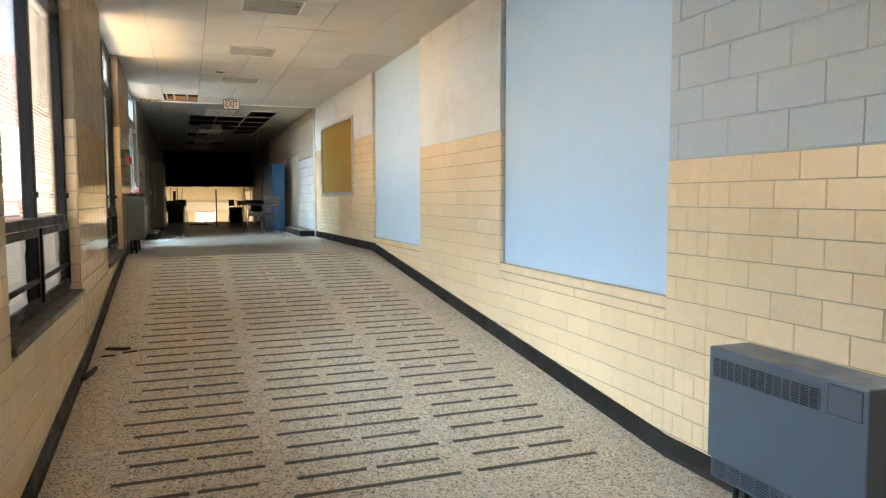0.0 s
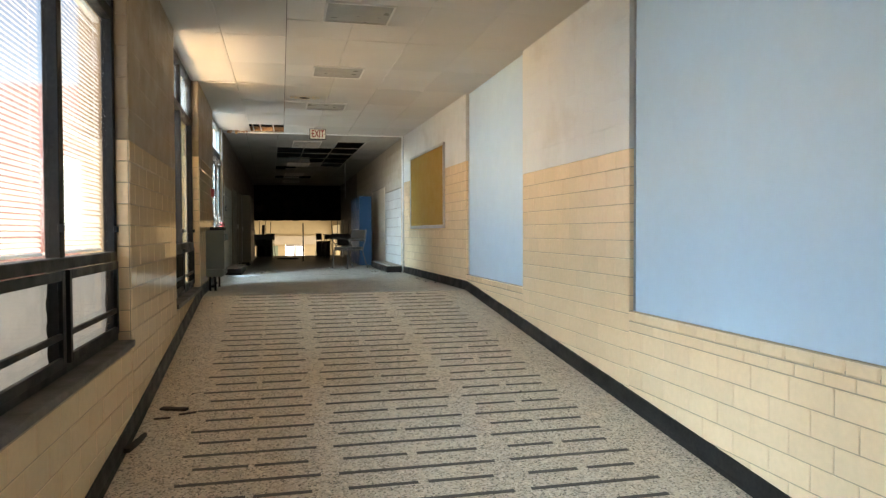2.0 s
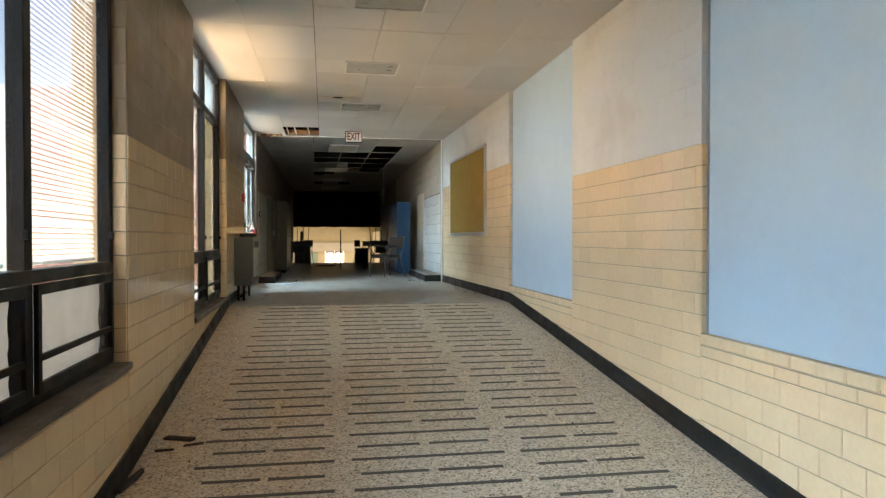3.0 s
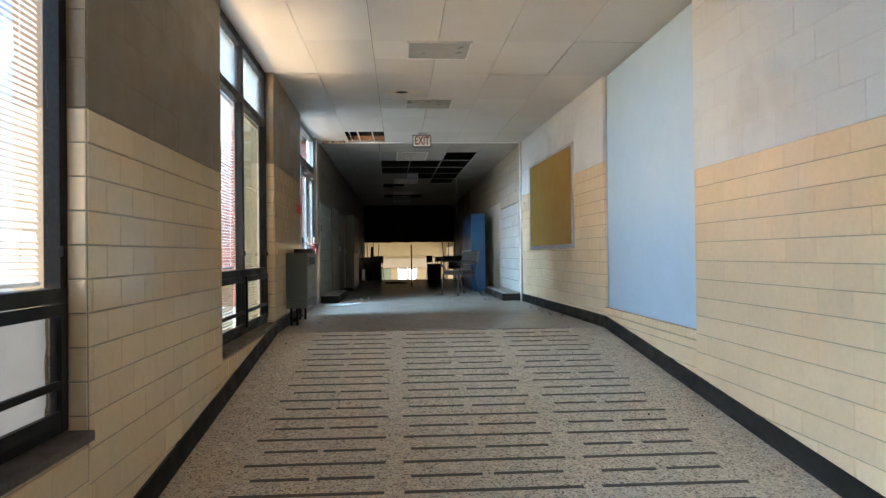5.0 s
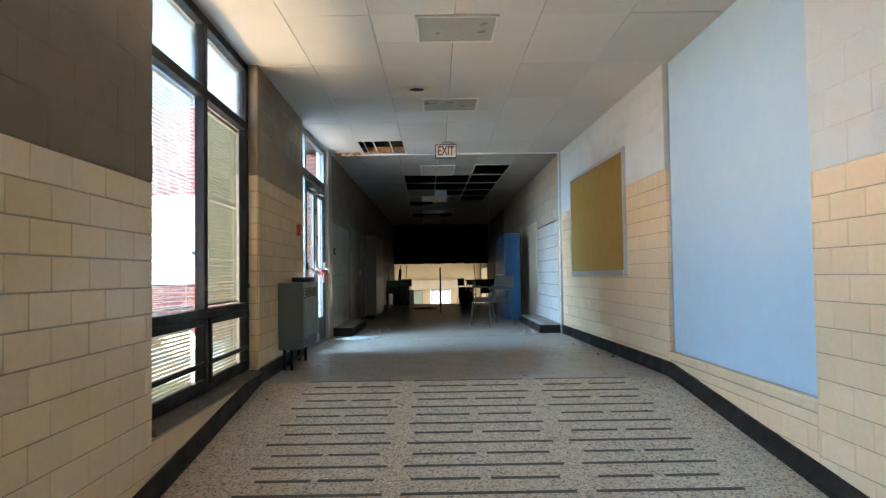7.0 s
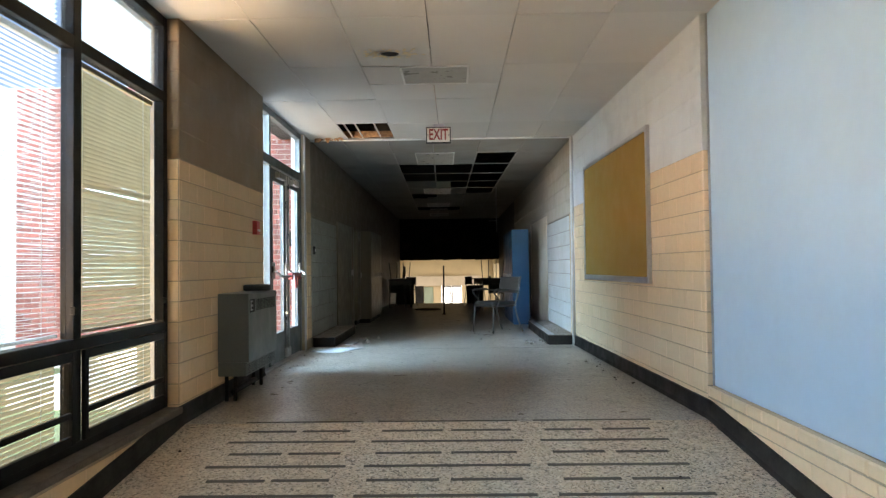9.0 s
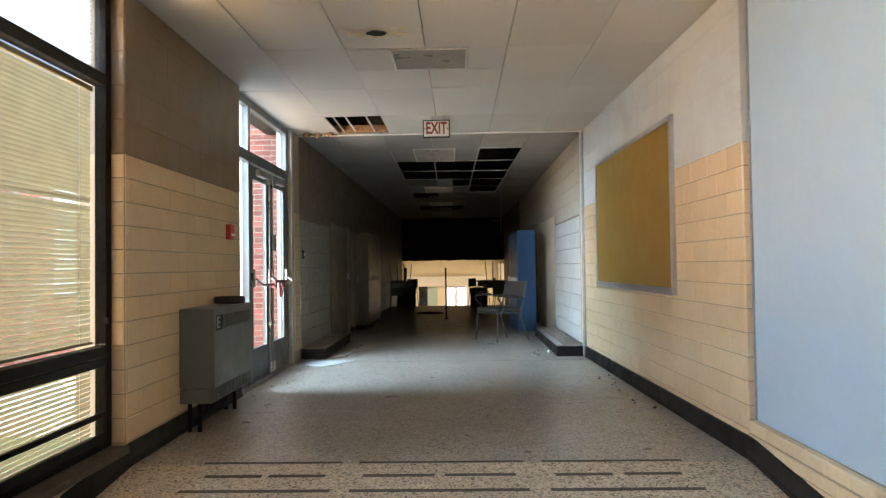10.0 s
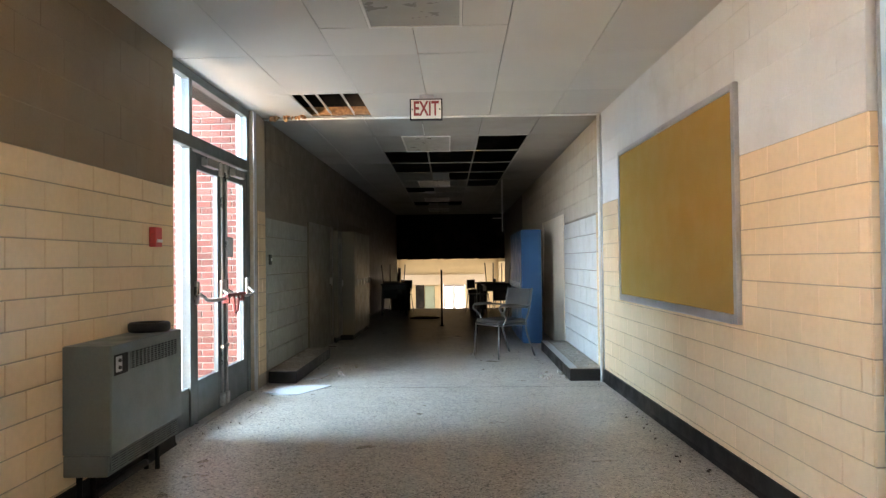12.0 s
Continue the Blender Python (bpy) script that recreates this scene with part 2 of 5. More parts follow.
M_LAWN = plain("dry_lawn", (0.09, 0.11, 0.04), 0.95, vary=0.4, small=25, dirt=0.5, grime=(0.2, 0.17, 0.1), bump=0.6)
M_ROOF = plain("concrete_slab", (0.30, 0.29, 0.27), 0.9, vary=0.15)
M_LOBBY = plain("lobby_yellow_paint", (0.72, 0.60, 0.38), 0.6, vary=0.05, dirt=0.3, grime=(0.5, 0.4, 0.25))
# Hall paint with the hall's shade put into its base colour.
M_HALL = plain("shade_darkened_hall_paint", (0.155, 0.122, 0.085), 0.6, vary=0.05, dirt=0.4, grime=(0.14, 0.12, 0.09), bump=0.2, pieces=0.05)
# Lighter copy for the right side, which the door's daylight reaches.
M_HALL_R = plain("lit_side_hall_paint", (0.40, 0.345, 0.265), 0.6, vary=0.05, dirt=0.4, grime=(0.26, 0.22, 0.16), bump=0.2, pieces=0.06)
# Darker copy of the ceiling panel: the hall's shade is in its colour.
M_CEIL_HALL = plain("shaded_ceiling_panel", (0.36, 0.345, 0.32), 0.8, vary=0.05, small=120, dirt=0.6, grime=(0.25, 0.22, 0.18), bump=0.2, big=1.2)
M_CONCRETE = plain("pale_concrete", (0.55, 0.53, 0.48), 0.9, vary=0.1)
M_GREEN = plain("pale_green_door", (0.36, 0.46, 0.36), 0.5, vary=0.06)


# ---- mesh helpers ----
def thing(name, label, category, group="", kind="", at=(0, 0, 0)):
    ob = new(name)
    ob.location = at
    ob.empty_display_size = 0.1
    return tagged(ob, label, category, group, kind)


def finish(name, bm, material, parent=None, label="", smooth=False):
    me = bpy.data.meshes.new(name)
    bmesh.ops.recalc_face_normals(bm, faces=bm.faces)
    bm.to_mesh(me)
    bm.free()
    me.materials.append(material)
    if smooth:
        for p in me.polygons:
            p.use_smooth = True
    ob = new(name, me)
    if parent:
        ob.parent = parent
    if label:
        ob["label"] = label
    return ob


def part(name, bm, material, parent, label="", smooth=False):
    """One mesh under a thing or a part."""
    return finish(name, bm, material, parent, label, smooth)


def structure(name, bm, material, label, category="", smooth=False):
    return tagged(finish(name, bm, material, None, "", smooth), label, category, "", "structure")


def box(bm, x0, x1, y0, y1, z0, z1, bevel=0.0):
    made = bmesh.ops.create_cube(bm, size=1.0)["verts"]
    bmesh.ops.transform(bm, matrix=Matrix.Translation(((x0 + x1) / 2, (y0 + y1) / 2, (z0 + z1) / 2)) @ Matrix.Diagonal((abs(x1 - x0), abs(y1 - y0), abs(z1 - z0), 1)), verts=made)
    if bevel:
        edges = list({e for v in made for e in v.link_edges})
        bmesh.ops.bevel(bm, geom=edges, offset=bevel, segments=2, profile=0.5, affect="EDGES")
    return bm


def boxes(*rows, bevel=0.0):
    bm = bmesh.new()
    for r in rows:
        box(bm, *r, bevel=bevel)
    return bm


def tube(points, radius, sides=10, bm=None):
    """A bent round bar through the points."""
    bm = bm or bmesh.new()
    pts = [Vector(p) for p in points]
    rings = []
    for i, p in enumerate(pts):
        d = (pts[min(i + 1, len(pts) - 1)] - pts[max(i - 1, 0)]).normalized()
        q = d.to_track_quat("Z", "Y")
        rings.append([bm.verts.new(p + q @ Vector((radius * math.cos(2 * math.pi * k / sides), radius * math.sin(2 * math.pi * k / sides), 0))) for k in range(sides)])
    for a, b in zip(rings, rings[1:]):
        for k in range(sides):
            bm.faces.new((a[k], a[(k + 1) % sides], b[(k + 1) % sides], b[k]))
    bm.faces.new(rings[0])
    bm.faces.new(rings[-1])
    return bm


def curve_points(points, steps=6):
    """Rounds a polyline into a smooth run of points."""
    pts = [Vector(p) for p in points]
    out = []
    for i in range(len(pts) - 1):
        p0, p1, p2, p3 = pts[max(i - 1, 0)], pts[i], pts[i + 1], pts[min(i + 2, len(pts) - 1)]
        for s in range(steps):
            t = s / steps
            out.append(0.5 * ((2 * p1) + (p2 - p0) * t + (2 * p0 - 5 * p1 + 4 * p2 - p3) * t * t + (3 * p1 - p0 - 3 * p2 + p3) * t ** 3))
    out.append(pts[-1])
    return out


PIECES = {}


def piece_mesh(facing, length, height, depth, edge, material):
    """A block with rounded-off front edges: facing R looks to -x, L to +x, S to -y, N to +y. Its origin is the back's lower corner."""
    key = (facing, round(length, 3), round(height, 3), depth, edge, material.name)
    if key in PIECES:
        return PIECES[key]
    rings = []
    for inset, out in ((0, 0), (0, depth - edge), (edge, depth)):
        rings.append([(inset, inset, out), (length - inset, inset, out), (length - inset, height - inset, out), (inset, height - inset, out)])
    turn = {"R": lambda u, v, o: (-o, u, v), "L": lambda u, v, o: (o, u, v), "S": lambda u, v, o: (u, -o, v), "N": lambda u, v, o: (u, o, v)}[facing]
    verts = [turn(*p) for ring in rings for p in ring]
    faces = [(a * 4 + k, a * 4 + (k + 1) % 4, a * 4 + 4 + (k + 1) % 4, a * 4 + 4 + k) for a in (0, 1) for k in range(4)] + [(8, 9, 10, 11)]
    me = bpy.data.meshes.new("piece")
    me.from_pydata(verts, [], faces)
    bm = bmesh.new()
    bm.from_mesh(me)
    bmesh.ops.recalc_face_normals(bm, faces=bm.faces)
    bm.to_mesh(me)
    bm.free()
    me.materials.append(material)
    PIECES[key] = me
    return me


def lay(name, parent, facing, plane, u0, u1, v0, v1, length, height, material, depth=0.007, edge=0.003, joint=0.005,
        from_top=True, shift=0.0, keep=None):
    """Courses of blocks in running bond on a wall's face, each block an object under the wall."""
    rows = int(math.ceil((v1 - v0) / height - 0.02))
    for r in range(rows):
        top = v1 - r * height if from_top else min(v1, v0 + (r + 1) * height)
        low = max(v0, v1 - (r + 1) * height) if from_top else v0 + r * height
        if top - low < 0.03:
            continue
        u = u0 - (shift + (0.5 * length if r % 2 else 0.0)) % length
        while u < u1 - 0.01:
            a, b = max(u, u0), min(u + length, u1)
            u += length
            if b - a < 0.025 or (keep and not keep(a, b, low, top)):
                continue
            ob = new(name, piece_mesh(facing, b - a - joint, top - low - joint, depth, edge, material))
            jig = random.uniform(-0.0006, 0.0006)
            ob.location = {"R": (plane + depth + jig, a + joint / 2, low + joint / 2), "L": (plane - depth + jig, a + joint / 2, low + joint / 2),
                           "S": (a + joint / 2, plane + depth + jig, low + joint / 2), "N": (a + joint / 2, plane - depth + jig, low + joint / 2)}[facing]
            ob.parent = parent


# ---- plan ----
LEFT, RIGHT, TOP, UP = -0.80, 2.755, 3.49, 0.684
FOOT, LOW, CREST = 3.3, -0.09, 10.5
SLOPE = (UP - LOW) / (CREST - FOOT)
BACK, HALL, EDGE, HEAD, END = -3.5, 15.08, 26.4, 30.6, 40.0
COURSE, TILE = 0.1405, 0.305


def ground_height(y):
    return LOW if y < FOOT else UP if y > CREST else LOW + (y - FOOT) * SLOPE


def above_floor(a, b, low, top):
    return top > ground_height(b) - 0.01

# ---- floors ----
def sheet(name, rows, material, label):
    """A floor slab from its profile along the corridor: rows of (y, z), over the width given."""
    bm = bmesh.new()
    last = None
    for x0, x1, y, z in rows:
        ring = [bm.verts.new(p) for p in ((x0, y, z), (x1, y, z), (x1, y, z - 0.2), (x0, y, z - 0.2))]
        if last:
            for k in range(4):
                bm.faces.new((last[k], last[(k + 1) % 4], ring[(k + 1) % 4], ring[k]))
        else:
            bm.faces.new(ring)
        last = ring
    bm.faces.new(last)
    return structure(name, bm, material, label, "floor")


floor_low = sheet("floor_lower", [(-1.1, 3.0, BACK - 0.2, LOW), (-1.1, 3.0, FOOT, LOW)], M_FLOOR, "speckled tan terrazzo floor at the foot of the ramp")
floor_ramp = sheet("ramp", [(-1.1, 3.0, FOOT, LOW), (-1.1, 3.0, CREST, UP)], M_FLOOR, "speckled tan terrazzo ramp with dark grip strips")
floor_up = sheet("floor_upper", [(-1.1, 3.0, CREST, UP), (-1.1, 3.0, EDGE, UP)], M_FLOOR_UP, "dusty grey terrazzo landing and hall floor")
lobby_floor = sheet("floor_lobby", [(-2.6, 4.2, 29.6, -1.3), (-2.6, 4.2, END, -1.3)], M_FLOOR_UP, "grey terrazzo lobby floor below the stairs")
steps = bmesh.new()
for i in range(11):
    box(steps, -1.1, 3.0, EDGE + 0.002 + i * 0.29, EDGE + 0.292 + i * 0.29, -1.5, UP - 0.18 * (i + 1))
structure("stairs", steps, M_FLOOR_UP, "terrazzo stairs going down to the far lobby", "stairs")


# ---- walls ----
UPPER = {}


def wall_pair(name, x0, x1, face, y0, y1, split, paint, label):
    """A wall's tiled lower body and its painted upper body."""
    low = structure(name, boxes((min(x0, x1 + face * 0.006), max(x0, x1 + face * 0.006), y0, y1, -0.4, split)), M_MORTAR, label, "wall")
    x2 = x1 + face * (0.006 if paint is M_PAINT_B else 0.003)
    UPPER[name] = structure(name + "_upper", boxes((min(x0, x2), max(x0, x2), y0, y1, split, TOP)), paint, "painted block wall above the tiles", "wall")
    return low


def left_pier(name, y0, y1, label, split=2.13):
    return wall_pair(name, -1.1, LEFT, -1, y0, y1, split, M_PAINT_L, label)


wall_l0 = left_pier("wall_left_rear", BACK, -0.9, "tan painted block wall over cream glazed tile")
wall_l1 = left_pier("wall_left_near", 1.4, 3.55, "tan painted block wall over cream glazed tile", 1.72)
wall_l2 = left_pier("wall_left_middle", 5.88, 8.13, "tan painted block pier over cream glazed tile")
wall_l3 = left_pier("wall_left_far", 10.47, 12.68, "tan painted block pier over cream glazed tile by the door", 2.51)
aprons = []
for i, (y0, y1) in enumerate(((-0.9, 1.4), (3.55, 5.88), (8.13, 10.47))):
    aprons.append(structure(("wall_left_apron_rear", "wall_left_apron_near", "wall_left_apron_far")[i], boxes((-1.1, LEFT - 0.006, y0, y1, -0.4, 0.745)), M_MORTAR, "cream glazed tile apron under a window", "wall"))
wall_lh = structure("wall_left_hall", boxes((-1.0, -0.916, HALL, 15.45, 0.0, TOP), (-1.2, -0.916, 15.45, EDGE, 0.0, TOP), (-1.2, -0.916, EDGE, HEAD, -1.4, TOP)), M_HALL, "grimy hall wall above the lockers, paint darkened for the hall's shade", "wall")

wall_r0 = wall_pair("wall_right_near", 3.05, RIGHT, 1, BACK, 3.35, 1.741, M_PAINT_B, "blue-grey painted block over cream glazed tile")
wall_r1 = structure("wall_right_niche_near", boxes((RIGHT + 0.065, 3.05, 3.35, 5.785, 0.85, TOP), (RIGHT + 0.006, 3.05, 3.35, 5.785, -0.4, 0.85)), M_MORTAR, "cream glazed tile wall below the blue board", "wall")
wall_r2 = wall_pair("wall_right_middle", 3.05, RIGHT, 1, 5.785, 8.172, 2.148, M_PAINT_R, "pale painted block over cream glazed tile")
wall_r3 = structure("wall_right_niche_far", boxes((RIGHT + 0.065, 3.05, 8.172, 10.565, 0.85, TOP), (RIGHT + 0.006, 3.05, 8.172, 10.565, -0.4, 0.85)), M_MORTAR, "cream glazed tile wall below the blue board", "wall")
wall_r4 = wall_pair("wall_right_far", 3.05, RIGHT, 1, 10.565, HALL, 2.534, M_PAINT_R, "pale painted block over cream glazed tile beside the board")
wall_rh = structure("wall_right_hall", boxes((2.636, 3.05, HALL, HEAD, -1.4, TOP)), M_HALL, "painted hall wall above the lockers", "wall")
# Unseen end wall, added and kept dark so that little light bounces back.
structure("wall_rear", boxes((-1.1, 3.05, BACK - 0.2, BACK, -0.4, TOP)), M_PAINT_L, "added unseen wall closing the corridor, dark tan to cut bounced light", "wall")
# The header is only unlit; its shade is put into a near-black colour.
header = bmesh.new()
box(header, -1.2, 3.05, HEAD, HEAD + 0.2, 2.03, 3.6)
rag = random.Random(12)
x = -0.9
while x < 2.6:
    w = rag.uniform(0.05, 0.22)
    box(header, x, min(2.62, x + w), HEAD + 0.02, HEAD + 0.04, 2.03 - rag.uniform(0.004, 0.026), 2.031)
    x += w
structure("wall_header", header, M_DARK, "header over the far stairs, coloured near-black for its shade", "wall")

# boards in the niches
SKEW = Matrix.Translation((RIGHT, 10.565, 0)) @ Matrix.Rotation(radians(1.5), 4, "Z") @ Matrix.Translation((-RIGHT, -10.565, 0))
for y0, y1, name in ((3.35, 5.785, "blue_board"), (8.172, 10.565, "blue_board")):
    t = thing(name, "pale blue painted board set into the tiled wall", "wall board", "blue boards")
    part("face", boxes((RIGHT + 0.045, RIGHT + 0.064, y0 + 0.012, y1 - 0.023, 0.906, TOP - 0.004), bevel=0.002), M_PANEL, t)
    part("edge_strip", boxes((RIGHT + 0.034, RIGHT + 0.064, y1 - 0.022, y1 - 0.013, 0.906, TOP - 0.004)), M_ALU, t, "thin grey metal edge strip")

# cove base
def cove(name, y0, y1, face, side):
    """Black base along a wall: follows the floor's slope."""
    bm = bmesh.new()
    stops = [y0] + [y for y in (FOOT, CREST) if y0 < y < y1] + [y1]
    last = None
    for y in stops:
        z = ground_height(y)
        prof = [(face, z + 0.132), (face + side * 0.010, z + 0.128), (face + side * 0.012, z + 0.03), (face + side * 0.024, z + 0.001), (face - side * 0.004, z - 0.02), (face - side * 0.004, z + 0.132)]
        ring = [bm.verts.new((x, y, zz)) for x, zz in prof]
        if last:
            for k in range(6):
                bm.faces.new((last[k], last[(k + 1) % 6], ring[(k + 1) % 6], ring[k]))
        else:
            bm.faces.new(ring)
        last = ring
    bm.faces.new(last)
    return structure(name, bm, M_BASE, "black rubber cove base, scuffed and dusty", "baseboard")


cove("baseboard_right", BACK, 10.56, RIGHT, -1)
base_far = cove("baseboard_right_far", 10.562, HALL - 0.02, RIGHT, -1)
cove("baseboard_left", BACK, 5.88, LEFT, 1)
base_left = cove("baseboard_left_far", 5.882, 12.66, LEFT, 1)

# ---- ceiling ----
def ceiling():
    """Panels of 0.61 by 1.175 m, each a little out of true, with fine joints; the hall's grid has missing panels."""
    bm = bmesh.new()
    rng = random.Random(4)
    xs = [-1.1, -0.39, 0.235, 0.85, 1.475, 2.125, 3.0]
    lights = [(0.565, 1.175, y, y + 0.565) for y in (2.28, 4.64, 7.0, 9.36, 11.72)] + [(0.46, 1.07, y, y + 1.171) for y in (16.257, 20.957, 24.482, 28.007)]
    ys = [BACK - 0.2] + [11.69 + 1.18 * k for k in range(-12, 3)] + [15.06]
    for j in range(len(ys) - 1):
        for i in range(len(xs) - 1):
            x0, x1, y0, y1 = xs[i], xs[i + 1], ys[j], ys[j + 1]
            cells = [(x0, x1, y0, y1)]
            lit = [l for l in lights if y0 - 0.05 < l[2] < y1 - 0.3 and l[0] < x1 - 0.01 and l[1] > x0 + 0.01]
            if lit:
                l = lit[0]
                cells = [(x0, x1, l[3], y1)]
                if x0 < l[0] - 0.02:
                    cells.append((x0, l[0], y0, l[3]))
                if x1 > l[1] + 0.02:
                    cells.append((l[1], x1, y0, l[3]))
            if i == 1 and j == len(ys) - 2:
                continue
            for a, b, c, d in cells:
                if b - a < 0.02 or d - c < 0.02:
                    continue
                dz = [rng.uniform(-0.005, 0.004) for _ in range(4)]
                g = 0.003
                top = [bm.verts.new((x, y, TOP + 0.02)) for x, y in ((a + g, c + g), (b - g, c + g), (b - g, d - g), (a + g, d - g))]
                low = [bm.verts.new((x, y, TOP + q)) for (x, y), q in zip(((a + g, c + g), (b - g, c + g), (b - g, d - g), (a + g, d - g)), dz)]
                bm.faces.new(low)
                bm.faces.new(top)
                for k in range(4):
                    bm.faces.new((low[k], low[(k + 1) % 4], top[(k + 1) % 4], top[k]))
    hb = bmesh.new()
    gaps = {(4, r) for r in range(1, 6)} | {(2, 2), (2, 3), (3, 2), (3, 3), (3, 4), (2, 6), (2, 9), (3, 9)}
    hall_x = [-1.2, -0.49, 0.13, 0.75, 1.41, 2.03, 3.0]
    r, y = 0, 15.08
    while y < HEAD - 0.05:
        y1 = min(y + 1.175, HEAD)
        for i in range(len(hall_x) - 1):
            if (i, r) in gaps:
                continue
            a, b, c, d = hall_x[i] + 0.004, hall_x[i + 1] - 0.004, y + 0.004, y1 - 0.004
            z = TOP + 0.004 + rng.uniform(-0.002, 0.004)
            lit = [l for l in lights if c < l[3] - 0.3 and d > l[2] + 0.3 and a < l[1] - 0.05 and b > l[0] + 0.05]
            if not lit:
                box(hb, a, b, c, d, z, TOP + 0.02)
            elif a < lit[0][0] - 0.02:
                box(hb, a, lit[0][0] - 0.002, c, d, z, TOP + 0.02)
            elif b > lit[0][1] + 0.02:
                box(hb, lit[0][1] + 0.002, b, c, d, z, TOP + 0.02)
        y, r = y1, r + 1
    hall_ob = tagged(finish("ceiling_hall", hb, M_CEIL_HALL), "hall ceiling panels coloured darker for the hall's shade, several missing", "ceiling", "", "structure")
    return tagged(finish("ceiling", bm, M_CEIL), "off-white ceiling panels, some missing over the hall", "ceiling", "", "structure"), hall_ob, hall_x, lights


ceiling_ob, ceiling_hall, HALL_X, LIGHTS = ceiling()
HALL_TURN = Matrix.Translation((0.75, 15.08, 0)) @ Matrix.Rotation(radians(0.9), 4, "Z") @ Matrix.Translation((-0.75, -15.08, 0))
ceiling_hall.matrix_basis = HALL_TURN
tees = bmesh.new()
for x in HALL_X[2:-1]:
    box(tees, x - 0.011, x + 0.011, 16.25, 26.83, TOP - 0.002, TOP + 0.014)
for k in range(1, 11):
    y = 15.08 + 1.175 * k
    box(tees, 1.41 if k < 2 else 0.13, 2.03, y - 0.011, y + 0.011, TOP - 0.0012, TOP + 0.012)
grid_ob = structure("ceiling_grid", tees, M_TEE, "white metal ceiling grid in the hall", "ceiling grid")
# Slab blackened and unseen walls added so missing panels show a dark void.
structure("roof_slab", boxes((-1.3, 3.2, BACK - 0.3, END + 0.3, 4.3, 4.5)), M_DARK, "roof slab above the ceiling, near-black for the void's shade", "roof")
structure("plenum_light_block", boxes((-1.3, 3.2, BACK - 0.4, BACK - 0.3, TOP, 4.3), (-1.3, 3.2, HEAD, HEAD + 0.1, TOP + 0.12, 4.3), (-1.1, 3.05, 15.09, 15.14, TOP + 0.045, 4.3), (-1.3, -1.1, BACK - 0.3, END, TOP, 4.3), (3.05, 3.2, BACK - 0.3, END, TOP, 4.3)), M_DARK, "added unseen walls keeping light out of the ceiling void", "wall")
structure("ceiling_trim", boxes((-0.92, 2.63, HALL - 0.03, HALL, TOP - 0.022, TOP - 0.004), bevel=0.003), M_JAMB, "thin white trim across the ceiling at the hall", "trim")

grid_ob.matrix_basis = HALL_TURN
for x0, x1, y0, y1 in LIGHTS:
    t = thing("ceiling_light", "unlit ceiling light with a dusty plastic lens set among the panels", "ceiling light", "ceiling lights")
    if y0 > HALL:
        t.matrix_basis = HALL_TURN
    part("frame", boxes((x0, x1, y0, y0 + 0.018, TOP - 0.006, TOP + 0.05), (x0, x1, y1 - 0.018, y1, TOP - 0.006, TOP + 0.05),
                        (x0, x0 + 0.018, y0 + 0.018, y1 - 0.018, TOP - 0.006, TOP + 0.05), (x1 - 0.018, x1, y0 + 0.018, y1 - 0.018, TOP - 0.006, TOP + 0.05)), M_TBAR, t)
    part("lens", boxes((x0 + 0.018, x1 - 0.018, y0 + 0.018, y1 - 0.018, TOP + 0.002, TOP + 0.01)), M_LENS, t, "grey prismatic plastic lens")
    part("housing", boxes((x0 + 0.01, x1 - 0.01, y0 + 0.01, y1 - 0.01, TOP + 0.051, TOP + 0.16)), M_TBAR, t)
structure("floor_joint", boxes((-0.86, 2.60, 14.797, 14.803, UP - 0.01, UP + 0.0008), (-0.62, -0.616, 13.45, 14.05, UP - 0.01, UP + 0.0008)), M_BASE, "dark joint across the landing floor", "floor joint")


# ---- windows ----
def blind(y0, y1, z0, z1, x, tilt, material, label, pitch=0.026):
    t = thing("window_blind", label, "blind", "window blinds")
    part("head_rail", boxes((x - 0.014, x + 0.014, y0, y1, z1 - 0.03, z1), bevel=0.003), material, t)
    part("bottom_rail", boxes((x - 0.012, x + 0.012, y0, y1, z0, z0 + 0.016), bevel=0.003), material, t)
    bm = bmesh.new()
    last = None
    for k in range(5):
        u = (k / 4 - 0.5) * 0.0255
        sag = 0.0022 * (1 - (2 * k / 4 - 1) ** 2)
        px, pz = u * math.cos(tilt) - sag * math.sin(tilt), u * math.sin(tilt) + sag * math.cos(tilt)
        row = [bm.verts.new((px, 0, pz)), bm.verts.new((px, y1 - y0 - 0.008, pz))]
        if last:
            bm.faces.new((last[0], last[1], row[1], row[0]))
        last = row
    me = bpy.data.meshes.new("slat")
    bm.to_mesh(me)
    bm.free()
    me.materials.append(material)
    z = z0 + 0.03
    rng = random.Random(int(y0 * 10))
    while z < z1 - 0.035:
        s = new("slat", me)
        s.location = (x, y0 + 0.004, z)
        bent = rng.random() < 0.04
        s.rotation_euler = (rng.gauss(0, 0.008 if bent else 0.0008), rng.gauss(0, 0.25 if bent else 0.015), 0)
        s.parent = t
        z += pitch
    for f in (0.14, 0.86):
        part("cord", tube([(x + 0.014, y0 + (y1 - y0) * f, z0 + 0.01), (x + 0.014, y0 + (y1 - y0) * f, z1 - 0.01)], 0.0016, 5), M_JAMB, t, "white ladder cord")
    return t


